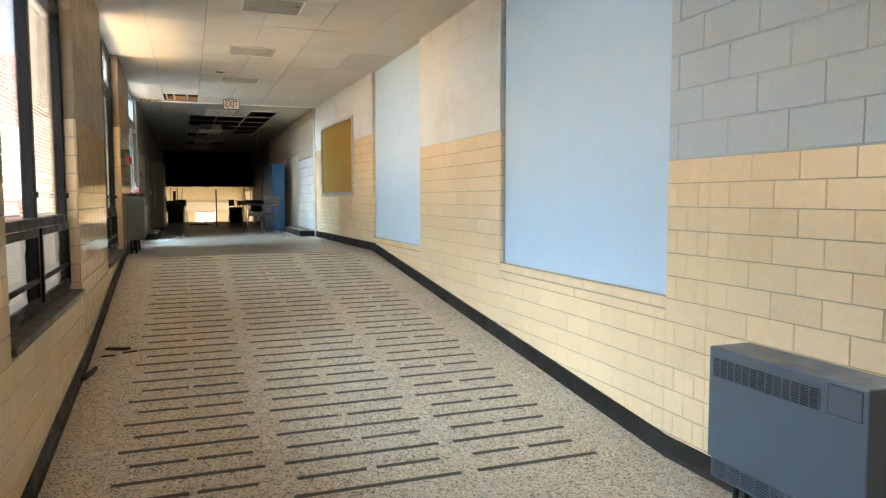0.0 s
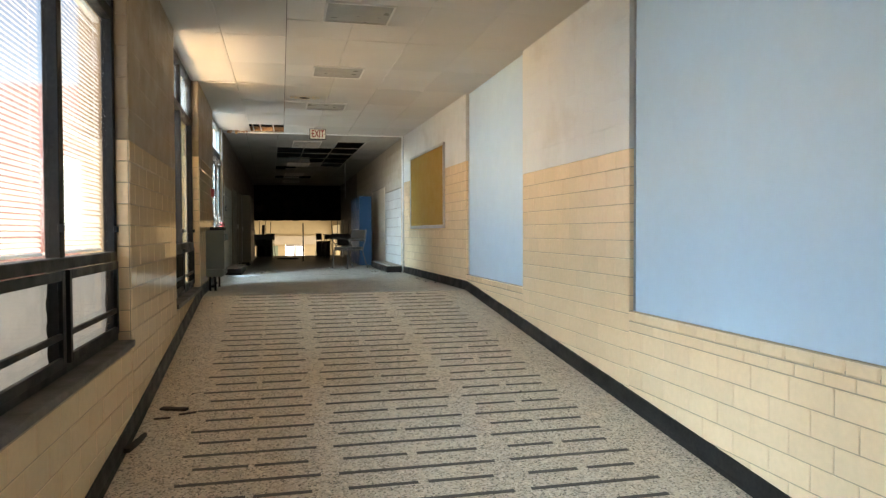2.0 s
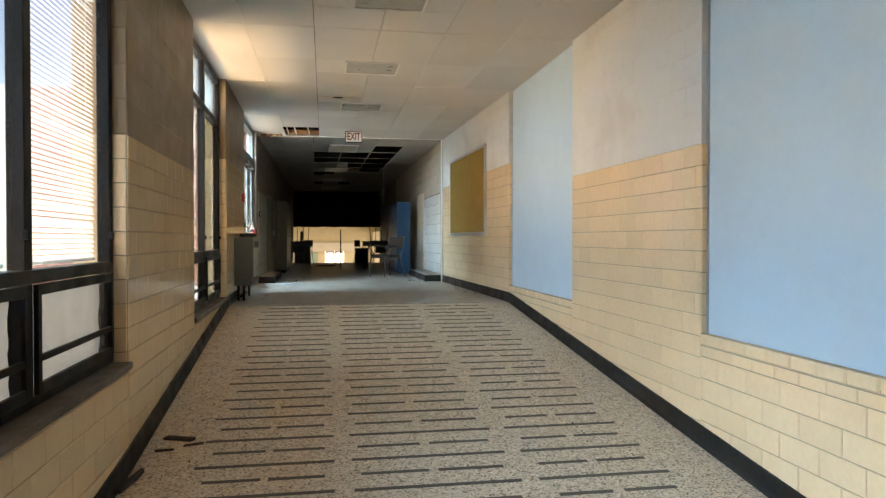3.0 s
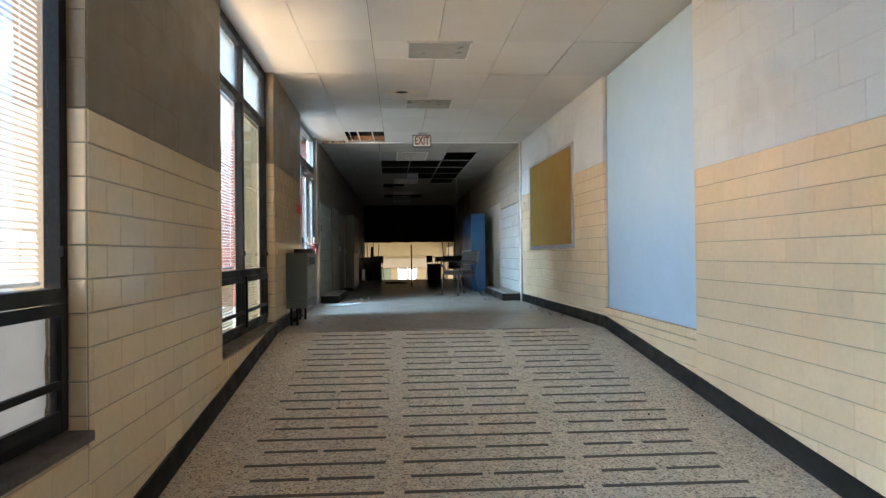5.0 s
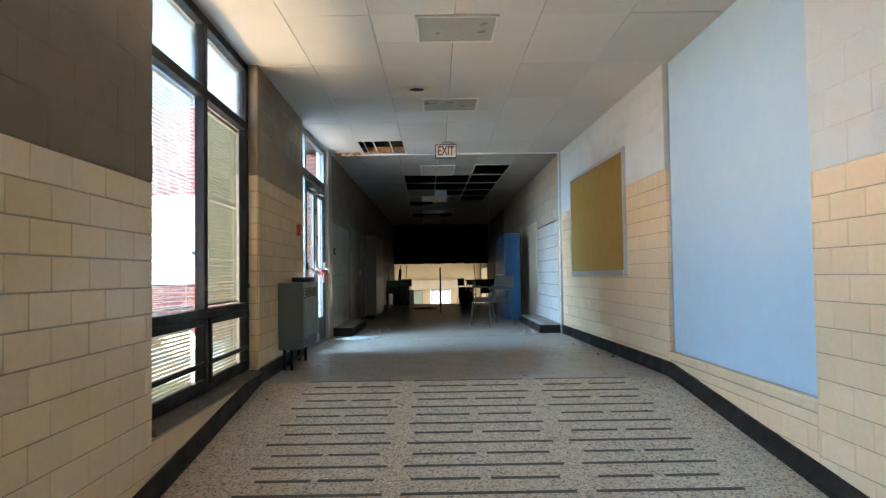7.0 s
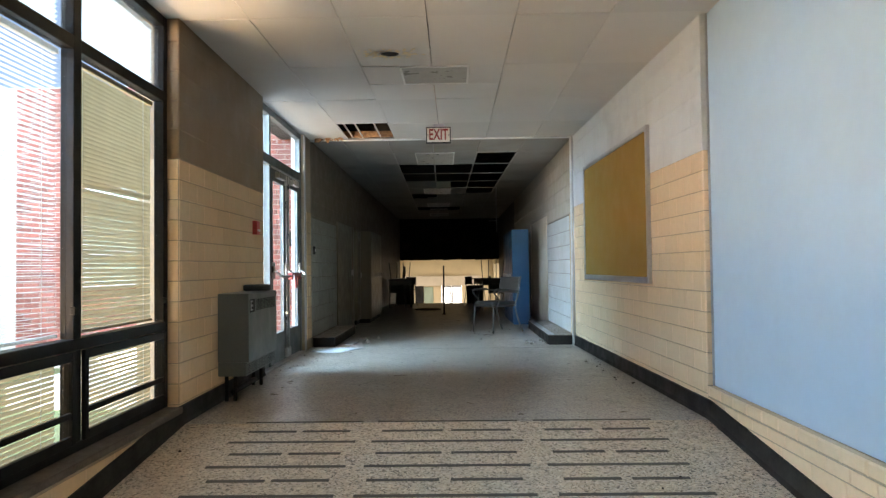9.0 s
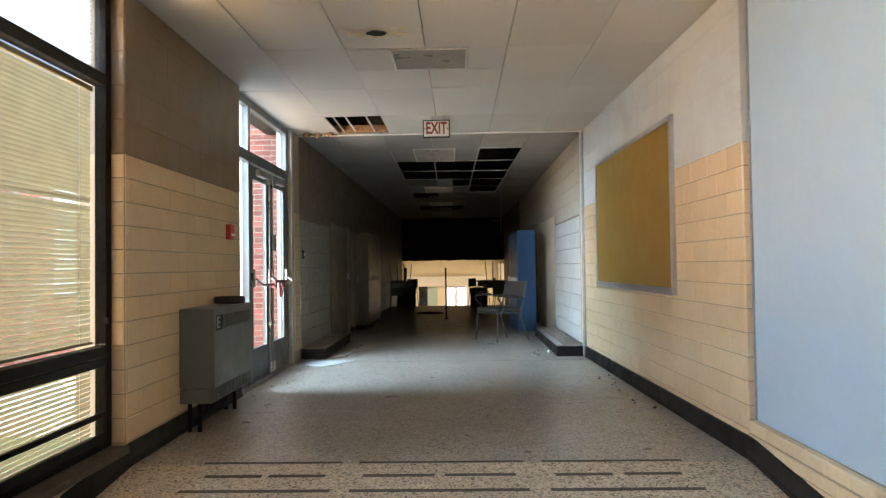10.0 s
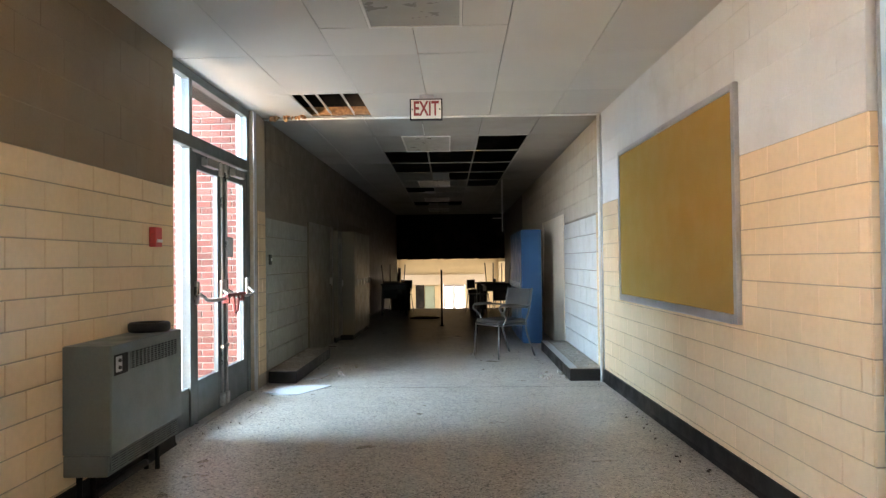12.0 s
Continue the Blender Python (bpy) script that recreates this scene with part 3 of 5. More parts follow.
def window_unit(name, y0, y1, covered, slats):
    """A black metal window: transom lights, two tall lights, two low hoppers."""
    t = thing(name, "black metal window with transoms above and low hopper panes", "window", "", "structure")
    shades = []
    mid = y0 + (y1 - y0) * 0.5
    xa, xb = -0.955, -0.885
    z_sill, z_low, z_bar, z_tr, z_top = 0.812, 1.335, 1.395, 2.895, TOP - 0.004
    part("window_frame", boxes((xa, xb, y0, y0 + 0.06, z_sill, z_top), (xa, xb, y1 - 0.06, y1, z_sill, z_top), (xa, xb, y0 + 0.06, y1 - 0.06, z_top - 0.07, z_top),
                               (xa, xb, y0 + 0.06, y1 - 0.06, z_sill, z_sill + 0.05), bevel=0.004), M_FRAME, t)
    part("mullion", boxes((xa, xb + 0.003, mid - 0.038, mid + 0.038, z_sill + 0.05, z_top - 0.07), bevel=0.004), M_FRAME, t)
    part("transom_bar", boxes((xa, xb + 0.002, y0 + 0.06, y1 - 0.06, z_tr, z_tr + 0.07), bevel=0.004), M_FRAME, t)
    part("lower_bar", boxes((xa, xb + 0.012, y0 + 0.06, y1 - 0.06, z_low, z_bar), bevel=0.006), M_FRAME, t)
    for a, b in ((y0 + 0.06, mid - 0.038), (mid + 0.038, y1 - 0.06)):
        for lo, hi, mat in ((z_tr + 0.07, z_top - 0.07, M_FROST), (z_bar, z_tr, M_HAZE if covered else M_GLASS)):
            g = part("pane", boxes((-0.928, -0.922, a, b, lo, hi)), mat, t)
            g.visible_shadow = False
        h = part("hopper", boxes((xb, xb + 0.022, a + 0.004, a + 0.045, z_sill + 0.052, z_low - 0.002), (xb, xb + 0.022, b - 0.045, b - 0.004, z_sill + 0.052, z_low - 0.002),
                                 (xb, xb + 0.022, a + 0.045, b - 0.045, z_low - 0.05, z_low - 0.002), (xb, xb + 0.022, a + 0.045, b - 0.045, z_sill + 0.052, z_sill + 0.10),
                                 (xb, xb + 0.02, a + 0.045, b - 0.045, 1.0, 1.03), bevel=0.003), M_FRAME, t)
        g = part("hopper_pane", boxes((-0.916, -0.910, a + 0.04, b - 0.04, z_sill + 0.08, z_low - 0.03)), M_GLASS, h)
        g.visible_shadow = False
        part("latch", boxes((xb + 0.001, xb + 0.03, b - 0.035, b - 0.015, 1.52, 1.56), bevel=0.004), M_FRAME, t)
    sill = part("window_sill", boxes((-0.955, LEFT + 0.022, y0 + 0.0, y1 + 0.0, 0.768, 0.81), bevel=0.006), M_SILL, t, "worn slate sill")
    if covered:
        for a, b in ((y0 + 0.07, mid - 0.035), (mid + 0.035, y1 - 0.07)):
            bm = bmesh.new()
            n, k = 26, 14
            grid = [[bm.verts.new((-0.948 + 0.009 * noise.noise(Vector((i * 0.55, j * 0.12, a * 5))) + 0.012 * noise.noise(Vector((i * 1.1, j * 0.5, a * 3))), a + (b - a) * i / n, 0.86 + 0.45 * j / k)) for j in range(k + 1)] for i in range(n + 1)]
            for i in range(n):
                for j in range(k):
                    bm.faces.new((grid[i][j], grid[i + 1][j], grid[i + 1][j + 1], grid[i][j + 1]))
            tagged(finish("plastic_sheet", bm, M_SHEET, None, "", True), "crumpled milky plastic sheet behind the low panes", "plastic sheet", "plastic sheets")
    for (a, b), (tilt, material, label) in zip(((y0 + 0.065, mid - 0.042), (mid + 0.042, y1 - 0.065)), slats):
        shades.append(blind(a, b, z_bar + 0.01, z_tr - 0.002, -0.975, tilt, material, label))
        shades.append(blind(a, b, z_tr + 0.075, z_top - 0.075, -0.975, radians(35), M_SLAT, "white slatted blind behind the transom glass"))
        if not covered:
            shades.append(blind(a, b, 0.86, z_low - 0.01, -0.975, *slats[1]))
    return t, shades


WHITE_BLIND = (radians(-52), M_SLAT, "white slatted blind, half closed, behind the window glass")
# Unseen copy of the windows, added to let daylight onto the near right wall.
window_unit("window_rear_added", -0.9, 1.4, True, [WHITE_BLIND, WHITE_BLIND])
window_unit("window_near", 3.55, 5.88, True, [WHITE_BLIND, (radians(-55), M_SLAT, "white slatted blind, nearly closed, behind the window glass")])
win_far = window_unit("window_far", 8.13, 10.47, False, [(radians(5), M_SLAT, "white slatted blind with open slats behind the window glass"), (radians(70), M_SLAT_TAN, "yellowed slatted blind, closed, behind the window glass")])


# ---- side door ----
def side_door():
    t = thing("door_side", "grey-green metal double door with sidelight and transom, chained shut", "door", "", "structure")
    xa, xb = -0.985, -0.915
    y0, y1, z0 = 12.68, 14.66, UP
    part("door_frame", boxes((xa, xb, y0, y0 + 0.05, z0, TOP - 0.004), (xa, xb, y1 - 0.08, y1, z0, TOP - 0.004), (xa, xb, y0 + 0.05, y1 - 0.08, TOP - 0.08, TOP - 0.004),
                             (xa, xb + 0.01, y0 + 0.05, y1 - 0.08, 2.87, 2.97), (xa, xb, 13.12, 13.18, z0, 2.87), (xa, xb, 13.12, 13.18, 2.97, TOP - 0.08), bevel=0.004), M_DOOR, t)
    part("sidelight_panel", boxes((-0.97, -0.93, y0 + 0.05, 13.12, z0, 1.0), bevel=0.004), M_DOOR, t)
    for a, b, lo, hi in ((y0 + 0.05, 13.12, 1.0, 2.87), (y0 + 0.05, 13.12, 2.97, TOP - 0.08), (13.18, y1 - 0.08, 2.97, TOP - 0.08)):
        g = part("pane", boxes((-0.953, -0.947, a, b, lo, hi)), M_GLASS, t)
        g.visible_shadow = False
    part("inner_jamb", boxes((-1.03, -0.986, y1 - 0.07, y1 - 0.005, z0, TOP - 0.004), (-1.03, -0.986, 13.125, 13.175, z0, TOP - 0.01)), M_JAMB, t, "weathered white outer jamb")
    for a, b, hinge in ((13.19, 13.86, 0), (13.875, 14.57, 1)):
        d = part("leaf", boxes((-0.968, -0.925, a, a + 0.10, z0 + 0.02, 2.855), (-0.968, -0.925, b - 0.10, b, z0 + 0.02, 2.855),
                               (-0.968, -0.925, a + 0.10, b - 0.10, z0 + 0.02, 1.03), (-0.968, -0.925, a + 0.10, b - 0.10, 2.72, 2.855), bevel=0.003), M_DOOR, t)
        g = part("leaf_pane", boxes((-0.950, -0.944, a + 0.1, b - 0.1, 1.03, 2.72)), M_GLASS, d)
        g.visible_shadow = False
        part("panic_bar", tube(curve_points([(-0.92, a + 0.05, 1.74), (-0.86, a + 0.055, 1.70), (-0.83, a + 0.09, 1.665), (-0.825, (a + b) / 2, 1.66), (-0.83, b - 0.09, 1.665), (-0.86, b - 0.055, 1.70), (-0.92, b - 0.05, 1.74)]), 0.013, 10), M_STEEL, d, "worn chrome panic bar", True)
        for yy in (a + 0.05, b - 0.05):
            part("bar_bracket", boxes((-0.925, -0.895, yy - 0.025, yy + 0.025, 1.64, 1.82), bevel=0.008), M_STEEL, d, "steel bracket")
        ym = b - 0.05 if hinge == 0 else a + 0.05
        part("flush_rod", tube([(-0.905, ym, 0.78), (-0.905, ym, 2.80)], 0.010, 8), M_STEEL, d, "vertical latch rod", True)
        part("rod_foot", boxes((-0.925, -0.885, ym - 0.03, ym + 0.03, 0.72, 0.83), bevel=0.012), M_STEEL, d)
        part("rod_head", boxes((-0.925, -0.885, ym - 0.03, ym + 0.03, 2.72, 2.84), bevel=0.012), M_STEEL, d)
        part("rod_guide", boxes((-0.925, -0.888, ym - 0.016, ym + 0.016, 1.22, 1.25), bevel=0.004), M_STEEL, d)
        part("closer", boxes((-0.925, -0.87, (a + b) / 2 - 0.14, (a + b) / 2 + 0.14, 2.76, 2.83), bevel=0.006), M_STEEL, d, "grey door closer")
    part("threshold", boxes((-1.12, -0.86, y0 + 0.04, y1 - 0.06, z0 + 0.001, z0 + 0.016), bevel=0.004), M_STEEL, t, "worn steel threshold")
    return t


door = side_door()
lock = thing("bar_lock", "red painted clamp bar locking the panic bars together", "lock")
part("clamp_bar", boxes((-0.815, -0.79, 13.62, 14.12, 1.675, 1.70), bevel=0.004), M_CLAMP, lock)
part("hook", tube(curve_points([(-0.80, 13.80, 1.69), (-0.795, 13.80, 1.58), (-0.80, 13.84, 1.53), (-0.80, 13.90, 1.55), (-0.80, 13.92, 1.64), (-0.80, 13.92, 1.69)]), 0.013, 8), M_CLAMP, lock, "", True)
for yy in (13.66, 14.06):
    part("jaw", boxes((-0.845, -0.79, yy - 0.015, yy + 0.015, 1.62, 1.70), bevel=0.004), M_CLAMP, lock)
note = tagged(finish("door_notice", boxes((-0.9425, -0.941, 14.06, 14.22, 2.02, 2.20)), M_PAPER), "small white paper notice taped to the door glass", "notice")
# column between door and hall
col = structure("wall_left_return", boxes((-1.0, -0.916, 14.66, HALL, 0.3, TOP)), M_MORTAR, "narrow tiled return beside the door", "wall")
post_trim = structure("trim_door_post", boxes((-0.916, -0.868, 14.662, 14.74, UP, TOP - 0.004), (-0.916, -0.89, 14.75, 14.80, UP, TOP - 0.004), bevel=0.004), M_ALU, "grey metal post beside the door", "trim")

# ---- outside ----
def ground():
    bm = bmesh.new()
    xs = [-900, -60, -14, -1.11, 3.04, 14, 60, 900]
    ys = [-900, -60, BACK - 0.25, 8, 20, 28, 34, END + 0.2, 60, 900]
    h = lambda y: 0.45 if y < 26 else -1.45 if y > 33 else 0.45 - (y - 26) / 7 * 1.9
    v = {(i, j): bm.verts.new((x, y, h(y))) for i, x in enumerate(xs) for j, y in enumerate(ys)}
    for i in range(len(xs) - 1):
        for j in range(len(ys) - 1):
            if i == 3 and 2 <= j <= 6:
                continue
            bm.faces.new((v[i, j], v[i + 1, j], v[i + 1, j + 1], v[i, j + 1]))
    return structure("ground", bm, M_LAWN, "dry lawn outside the building", "ground")


ground()
# Pale slab added so that the ground outside the lobby reads white.
structure("pavement_lobby", boxes((-6, 8, END + 0.25, END + 14, -1.6, -1.38)), M_CONCRETE, "added sunlit pale concrete that whitens the view through the lobby doors", "pavement")
# Emissive sheet added behind the lobby doors in place of real daylight.
glow, gn, gb = shader("daylight_glow_sheet", 1.0)
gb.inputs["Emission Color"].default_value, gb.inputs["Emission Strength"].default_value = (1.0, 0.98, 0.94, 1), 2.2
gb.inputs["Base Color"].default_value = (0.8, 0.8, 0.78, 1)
structure("backdrop_lobby", boxes((-8, 10, 54.6, 54.7, -1.4, 4.0)), glow, "added glowing sheet standing for daylight beyond the lobby doors", "backdrop")
structure("pavement_step", boxes((-3.2, -1.12, 12.2, 14.95, 0.3, 0.66)), M_CONCRETE, "concrete step outside the side door", "step")
wing = structure("wall_brick_wing", boxes((-14, -1.01, 15.0, 15.4, -0.5, 3.45), (-14, -1.31, 15.0, 15.4, 3.45, 4.25)), M_JOINT, "sunlit red brick wing outside the door", "wall")
structure("wall_left_outer", boxes((-1.3, -1.21, 15.42, HEAD - 0.01, -1.6, 5.0)), M_BRICK, "brick outer wall of the hall", "wall")
w = thing("wing_window", "white framed window in the sunlit brick wing", "window")
part("frame", boxes((-3.95, -2.95, 14.94, 14.985, 1.52, 1.60), (-3.95, -2.95, 14.94, 14.985, 1.96, 2.02), (-3.95, -2.95, 14.94, 14.985, 2.78, 2.86), (-3.95, -3.88, 14.94, 14.985, 1.60, 2.78), (-3.02, -2.95, 14.94, 14.985, 1.60, 2.78)), M_JAMB, w)
part("pane", boxes((-3.88, -3.02, 14.962, 14.978, 1.60, 2.78)), M_GREEN, w)

# ---- lobby ----
structure("wall_lobby_end", boxes((-2.7, 0.38, END, END + 0.2, -1.5, 3.6), (1.39, 4.3, END, END + 0.2, -1.5, 3.6), (0.38, 1.39, END, END + 0.2, 0.86, 3.6)), M_LOBBY, "yellow painted lobby wall", "wall")
structure("wall_lobby_band", boxes((-1.5, 2.3, END - 0.5, END - 0.002, 0.86, 1.33)), M_CREAM, "pale boxed-in band above the lobby doors", "wall")
for nm, xa, xb, xc, xd in (("wall_lobby_left", -1.8, -1.7, -1.7, -1.2), ("wall_lobby_right", 2.95, 3.05, 2.7, 2.95)):
    structure(nm, boxes((xa, xb, HEAD, 35.0, -1.5, 3.6), (xa, xb, 39.6, END, -1.5, 3.6), (xa, xb, 35.0, 39.6, -1.5, -0.4), (xa, xb, 35.0, 39.6, 1.9, 3.6), (xc, xd, HEAD, HEAD + 0.15, -1.5, 3.6)), M_LOBBY, "yellow lobby wall with a broad window", "wall")
structure("ceiling_lobby", boxes((-2.6, 4.2, HEAD + 0.2, END, TOP, TOP + 0.1)), M_CEIL, "plain lobby ceiling", "ceiling")
ld = thing("door_lobby", "glazed double doors letting in daylight", "door", "", "structure")
for a, b in ((0.40, 0.88), (0.89, 1.37)):
    leaf = part("leaf", boxes((a, a + 0.07, END + 0.02, END + 0.07, -1.29, 0.85), (b - 0.07, b, END + 0.02, END + 0.07, -1.29, 0.85), (a + 0.07, b - 0.07, END + 0.02, END + 0.07, 0.75, 0.85), (a + 0.07, b - 0.07, END + 0.02, END + 0.07, -1.29, -1.05)), M_ALU, ld)
    g = part("leaf_pane", boxes((a + 0.07, b - 0.07, END + 0.04, END + 0.046, -1.05, 0.75)), M_GLASS, leaf)
    g.visible_shadow = False
gd = thing("door_green", "pale green door in the lobby wall", "door", "", "structure")
part("leaf", boxes((-0.47, -0.02, END - 0.05, END - 0.003, -1.29, 0.80), bevel=0.01), M_GREEN, gd)
# No opening here: a black panel gives the doorway's darkness.
structure("door_frame_lobby", boxes((-0.9, -0.5, END - 0.06, END - 0.003, -1.3, 0.84)), M_DARK, "black panel standing for an unlit doorway in the lobby wall", "doorway")


# ---- heaters ----
def heater(name, side, x_wall, y0, y1, z0, z1, deep, material, label, gap_y=None):
    """A wall unit heater: enamel case, louvred grille, control door, lower outlet, feet. side 1 faces +x, -1 faces -x."""
    t = thing(name, label, "heater", "unit heaters")
    xf = x_wall + side * deep
    lo, hi = min(x_wall, xf), max(x_wall, xf)
    def slab(a, b, c, d, e, f):
        return (min(a, b), max(a, b), c, d, e, f)
    low = z0 + 0.11
    part("case", boxes((lo, hi, y0, y1, low, z1), bevel=0.008), material, t)
    part("lower_case", boxes(slab(x_wall + side * 0.002, xf - side * 0.022, y0 + 0.004, y1 - 0.004, z0, low - 0.002), bevel=0.006), material, t)
    ga, gb = gap_y
    # Black plate on the case paints the shade behind the grille bars.
    part("grille_back", boxes(slab(xf + side * 0.0005, xf + side * 0.002, ga, gb, z1 - 0.145, z1 - 0.055)), M_DARK, t, "black plate standing for the shade behind the grille")
    n = max(6, int((gb - ga) / 0.045))
    for k in range(n + 1):
        y = ga + (gb - ga) * k / n
        part("grille_bar", boxes(slab(xf + side * 0.001, xf + side * 0.006, y - 0.0035, y + 0.0035, z1 - 0.147, z1 - 0.053)), material, t)
    for k in range(9):
        z = z1 - 0.147 + 0.094 * k / 8
        part("grille_slat", boxes(slab(xf + side * 0.001, xf + side * 0.0045, ga, gb, z - 0.0016, z + 0.0016)), material, t)
    # Outlet's inner shade is likewise a flat black plate.
    part("outlet_back", boxes(slab(xf - side * 0.0215, xf - side * 0.020, y0 + 0.03, y1 - 0.03, z0 + 0.012, low - 0.012)), M_DARK, t, "black plate standing for the shade in the lower outlet")
    for k in range(7):
        z = z0 + 0.016 + (low - z0 - 0.03) * k / 6
        part("outlet_slat", boxes(slab(xf - side * 0.021, xf - side * 0.015, y0 + 0.03, y1 - 0.03, z - 0.003, z + 0.003)), material, t)
    m = int((y1 - y0) / 0.09)
    for k in range(m + 1):
        y = y0 + 0.03 + (y1 - y0 - 0.06) * k / m
        part("outlet_bar", boxes(slab(xf - side * 0.021, xf - side * 0.0135, y - 0.004, y + 0.004, z0 + 0.012, low - 0.012)), material, t)
    for y in (y0 + 0.07, y1 - 0.07):
        for x in (x_wall + side * 0.05, xf - side * 0.13):
            part("foot", tube([(x, y, ground_height(y) + 0.0), (x, y, z0 + 0.004)], 0.016, 8), M_BASE, t, "black pipe foot", True)
    part("supply_pipe", tube(curve_points([(x_wall + side * 0.08, y0 + 0.14, ground_height(y0) + 0.06), (x_wall + side * 0.09, (y0 + y1) / 2, ground_height(y0) + 0.075), (x_wall + side * 0.08, y1 - 0.14, ground_height(y1) + 0.06)]), 0.022, 10), M_BASE, t, "black supply pipe", True)
    return t, xf


h_left, xf = heater("unit_heater", 1, LEFT + 0.001, 11.25, 12.17, 0.89, 1.55, 0.25, M_HEAT_L, "grey-green enamel wall heater standing on pipe feet", (11.46, 12.08))
# Recess depth is painted: a black plate flush on the front.
part("control_recess", boxes((xf + 0.0005, xf + 0.002, 11.28, 11.43, 1.395, 1.50)), M_DARK, h_left, "black plate standing for the shaded control recess")
part("control_plate", boxes((xf + 0.002, xf + 0.005, 11.295, 11.36, 1.41, 1.49), bevel=0.001), M_ALU, h_left, "bare metal control plate")
for z in (1.432, 1.468):
    part("control_knob", tube([(xf + 0.005, 11.327, z), (xf + 0.014, 11.327, z)], 0.010, 10), M_RUBBER, h_left, "black control knob")
h_right, xr = heater("unit_heater", -1, RIGHT - 0.001, 1.77, 2.665, 0.07, 0.755, 0.255, M_HEAT_R, "blue-grey enamel wall heater with scuffed top", (2.00, 2.63))
part("control_door", boxes((xr - 0.004, xr - 0.0005, 1.80, 1.955, 0.615, 0.735), bevel=0.0018), M_HEAT_R, h_right, "small flush control door")
part("door_gap", boxes((xr - 0.002, xr - 0.0002, 1.796, 1.959, 0.611, 0.739)), M_DARK, h_right)
part("key_hole", tube([(xr - 0.0035, 1.878, 0.715), (xr - 0.006, 1.878, 0.715)], 0.004, 8), M_RUBBER, h_right)
roll = thing("tape_roll", "black round rubber ring lying on the heater", "ring", at=(-0.69, 12.02, 1.5505))
bm = bmesh.new()
n = 28
rings = []
for k in range(n):
    a = 2 * math.pi * k / n
    rings.append([bm.verts.new((r * math.cos(a), r * math.sin(a), z)) for r, z in ((0.115, 0.0), (0.122, 0.012), (0.122, 0.045), (0.113, 0.055), (0.085, 0.055), (0.08, 0.045), (0.08, 0.01), (0.085, 0.0))])
for k in range(n):
    a, b = rings[k], rings[(k + 1) % n]
    for i in range(8):
        bm.faces.new((a[i], a[(i + 1) % 8], b[(i + 1) % 8], b[i]))
part("ring", bm, M_RUBBER, roll, "", True)

# ---- fire alarm, cork board, exit sign ----
al = thing("fire_alarm", "red pull-station fire alarm on the tiled pier", "fire alarm")
part("case", boxes((LEFT, LEFT + 0.045, 12.27, 12.375, 2.075, 2.205), bevel=0.006), M_RED, al)
part("pull_bar", boxes((LEFT + 0.045, LEFT + 0.056, 12.285, 12.36, 2.105, 2.125), bevel=0.003), M_JAMB, al, "white pull bar")
cb = thing("cork_board", "ochre cork notice board in a dull metal frame", "notice board")
cy0, cy1, cz0, cz1, cx = 11.73, 14.29, 1.58, 2.955, RIGHT - 0.032
part("cork", boxes((cx + 0.008, RIGHT - 0.001, cy0 + 0.04, cy1 - 0.04, cz0 + 0.05, cz1 - 0.04)), M_CORK, cb, "ochre cork sheet")
for nm, b in (("frame_side", (cx, RIGHT - 0.0005, cy0, cy0 + 0.045, cz0, cz1)), ("frame_side", (cx, RIGHT - 0.0005, cy1 - 0.045, cy1, cz0, cz1)),
              ("frame_rail", (cx, RIGHT - 0.0005, cy0 + 0.045, cy1 - 0.045, cz1 - 0.045, cz1)), ("frame_rail", (cx - 0.012, RIGHT - 0.0005, cy0 + 0.045, cy1 - 0.045, cz0, cz0 + 0.055))):
    part(nm, boxes(b, bevel=0.004), M_ALU, cb)
es = thing("exit_sign", "white exit sign with dark red letters hung from the ceiling", "exit sign")
ex0, ex1, ey, ez0, ez1 = 0.70, 1.0, 14.12, 3.255, 3.452
part("box", boxes((ex0, ex1, ey, ey + 0.05, ez0, ez1), bevel=0.004), M_FRAME, es, "dark sign frame")
part("face", boxes((ex0 + 0.012, ex1 - 0.012, ey - 0.003, ey + 0.001, ez0 + 0.012, ez1 - 0.012)), M_SIGN, es, "off-white sign face")
part("canopy", boxes((0.79, 0.92, ey, ey + 0.06, ez1, TOP - 0.001), bevel=0.004), M_ALU, es, "grey ceiling mount")
word = bpy.data.curves.new("letters", "FONT")
word.body, word.size, word.align_x, word.align_y, word.extrude, word.offset = "EXIT", 0.185, "CENTER", "CENTER", 0.001, 0.004
wob = new("letters", word)
wob.matrix_world = pose(0.85, ey - 0.005, (ez0 + ez1) / 2, 90) @ Matrix.Diagonal((0.62, 1.0, 1.0, 1))
wob.data.materials.append(plain("exit_letter_red", (0.30, 0.03, 0.025), 0.5))
wob.parent = es
for s in (-1, 1):
    part("arrow_mark", boxes((0.85 + s * 0.126 - 0.005, 0.85 + s * 0.126 + 0.005, ey - 0.0045, ey - 0.003, 3.345, 3.36)), M_DARK, es, "dark arrow mark")

# ---- ceiling damage ----
rng = random.Random(9)
lath = thing("ceiling_lath", "rusty lath and pipes above the missing ceiling panel", "lath", "", "structure")
for k in range(3):
    part("joist", boxes((-1.0, 0.5, 14.2 + k * 0.34, 14.26 + k * 0.34, TOP + 0.24, TOP + 0.36)), M_RUST, lath)
for k, x in enumerate((-0.36, -0.22, 0.02)):
    part("hanger", tube([(x, 14.05, TOP + 0.10), (x + 0.03, 15.05, TOP + 0.03)], 0.012, 6), M_TBAR, lath, "grey hanger rod")
part("lath_sheet", boxes((-1.0, 0.9, 14.0, 15.07, TOP + 0.42, TOP + 0.44)), M_RUST, lath)
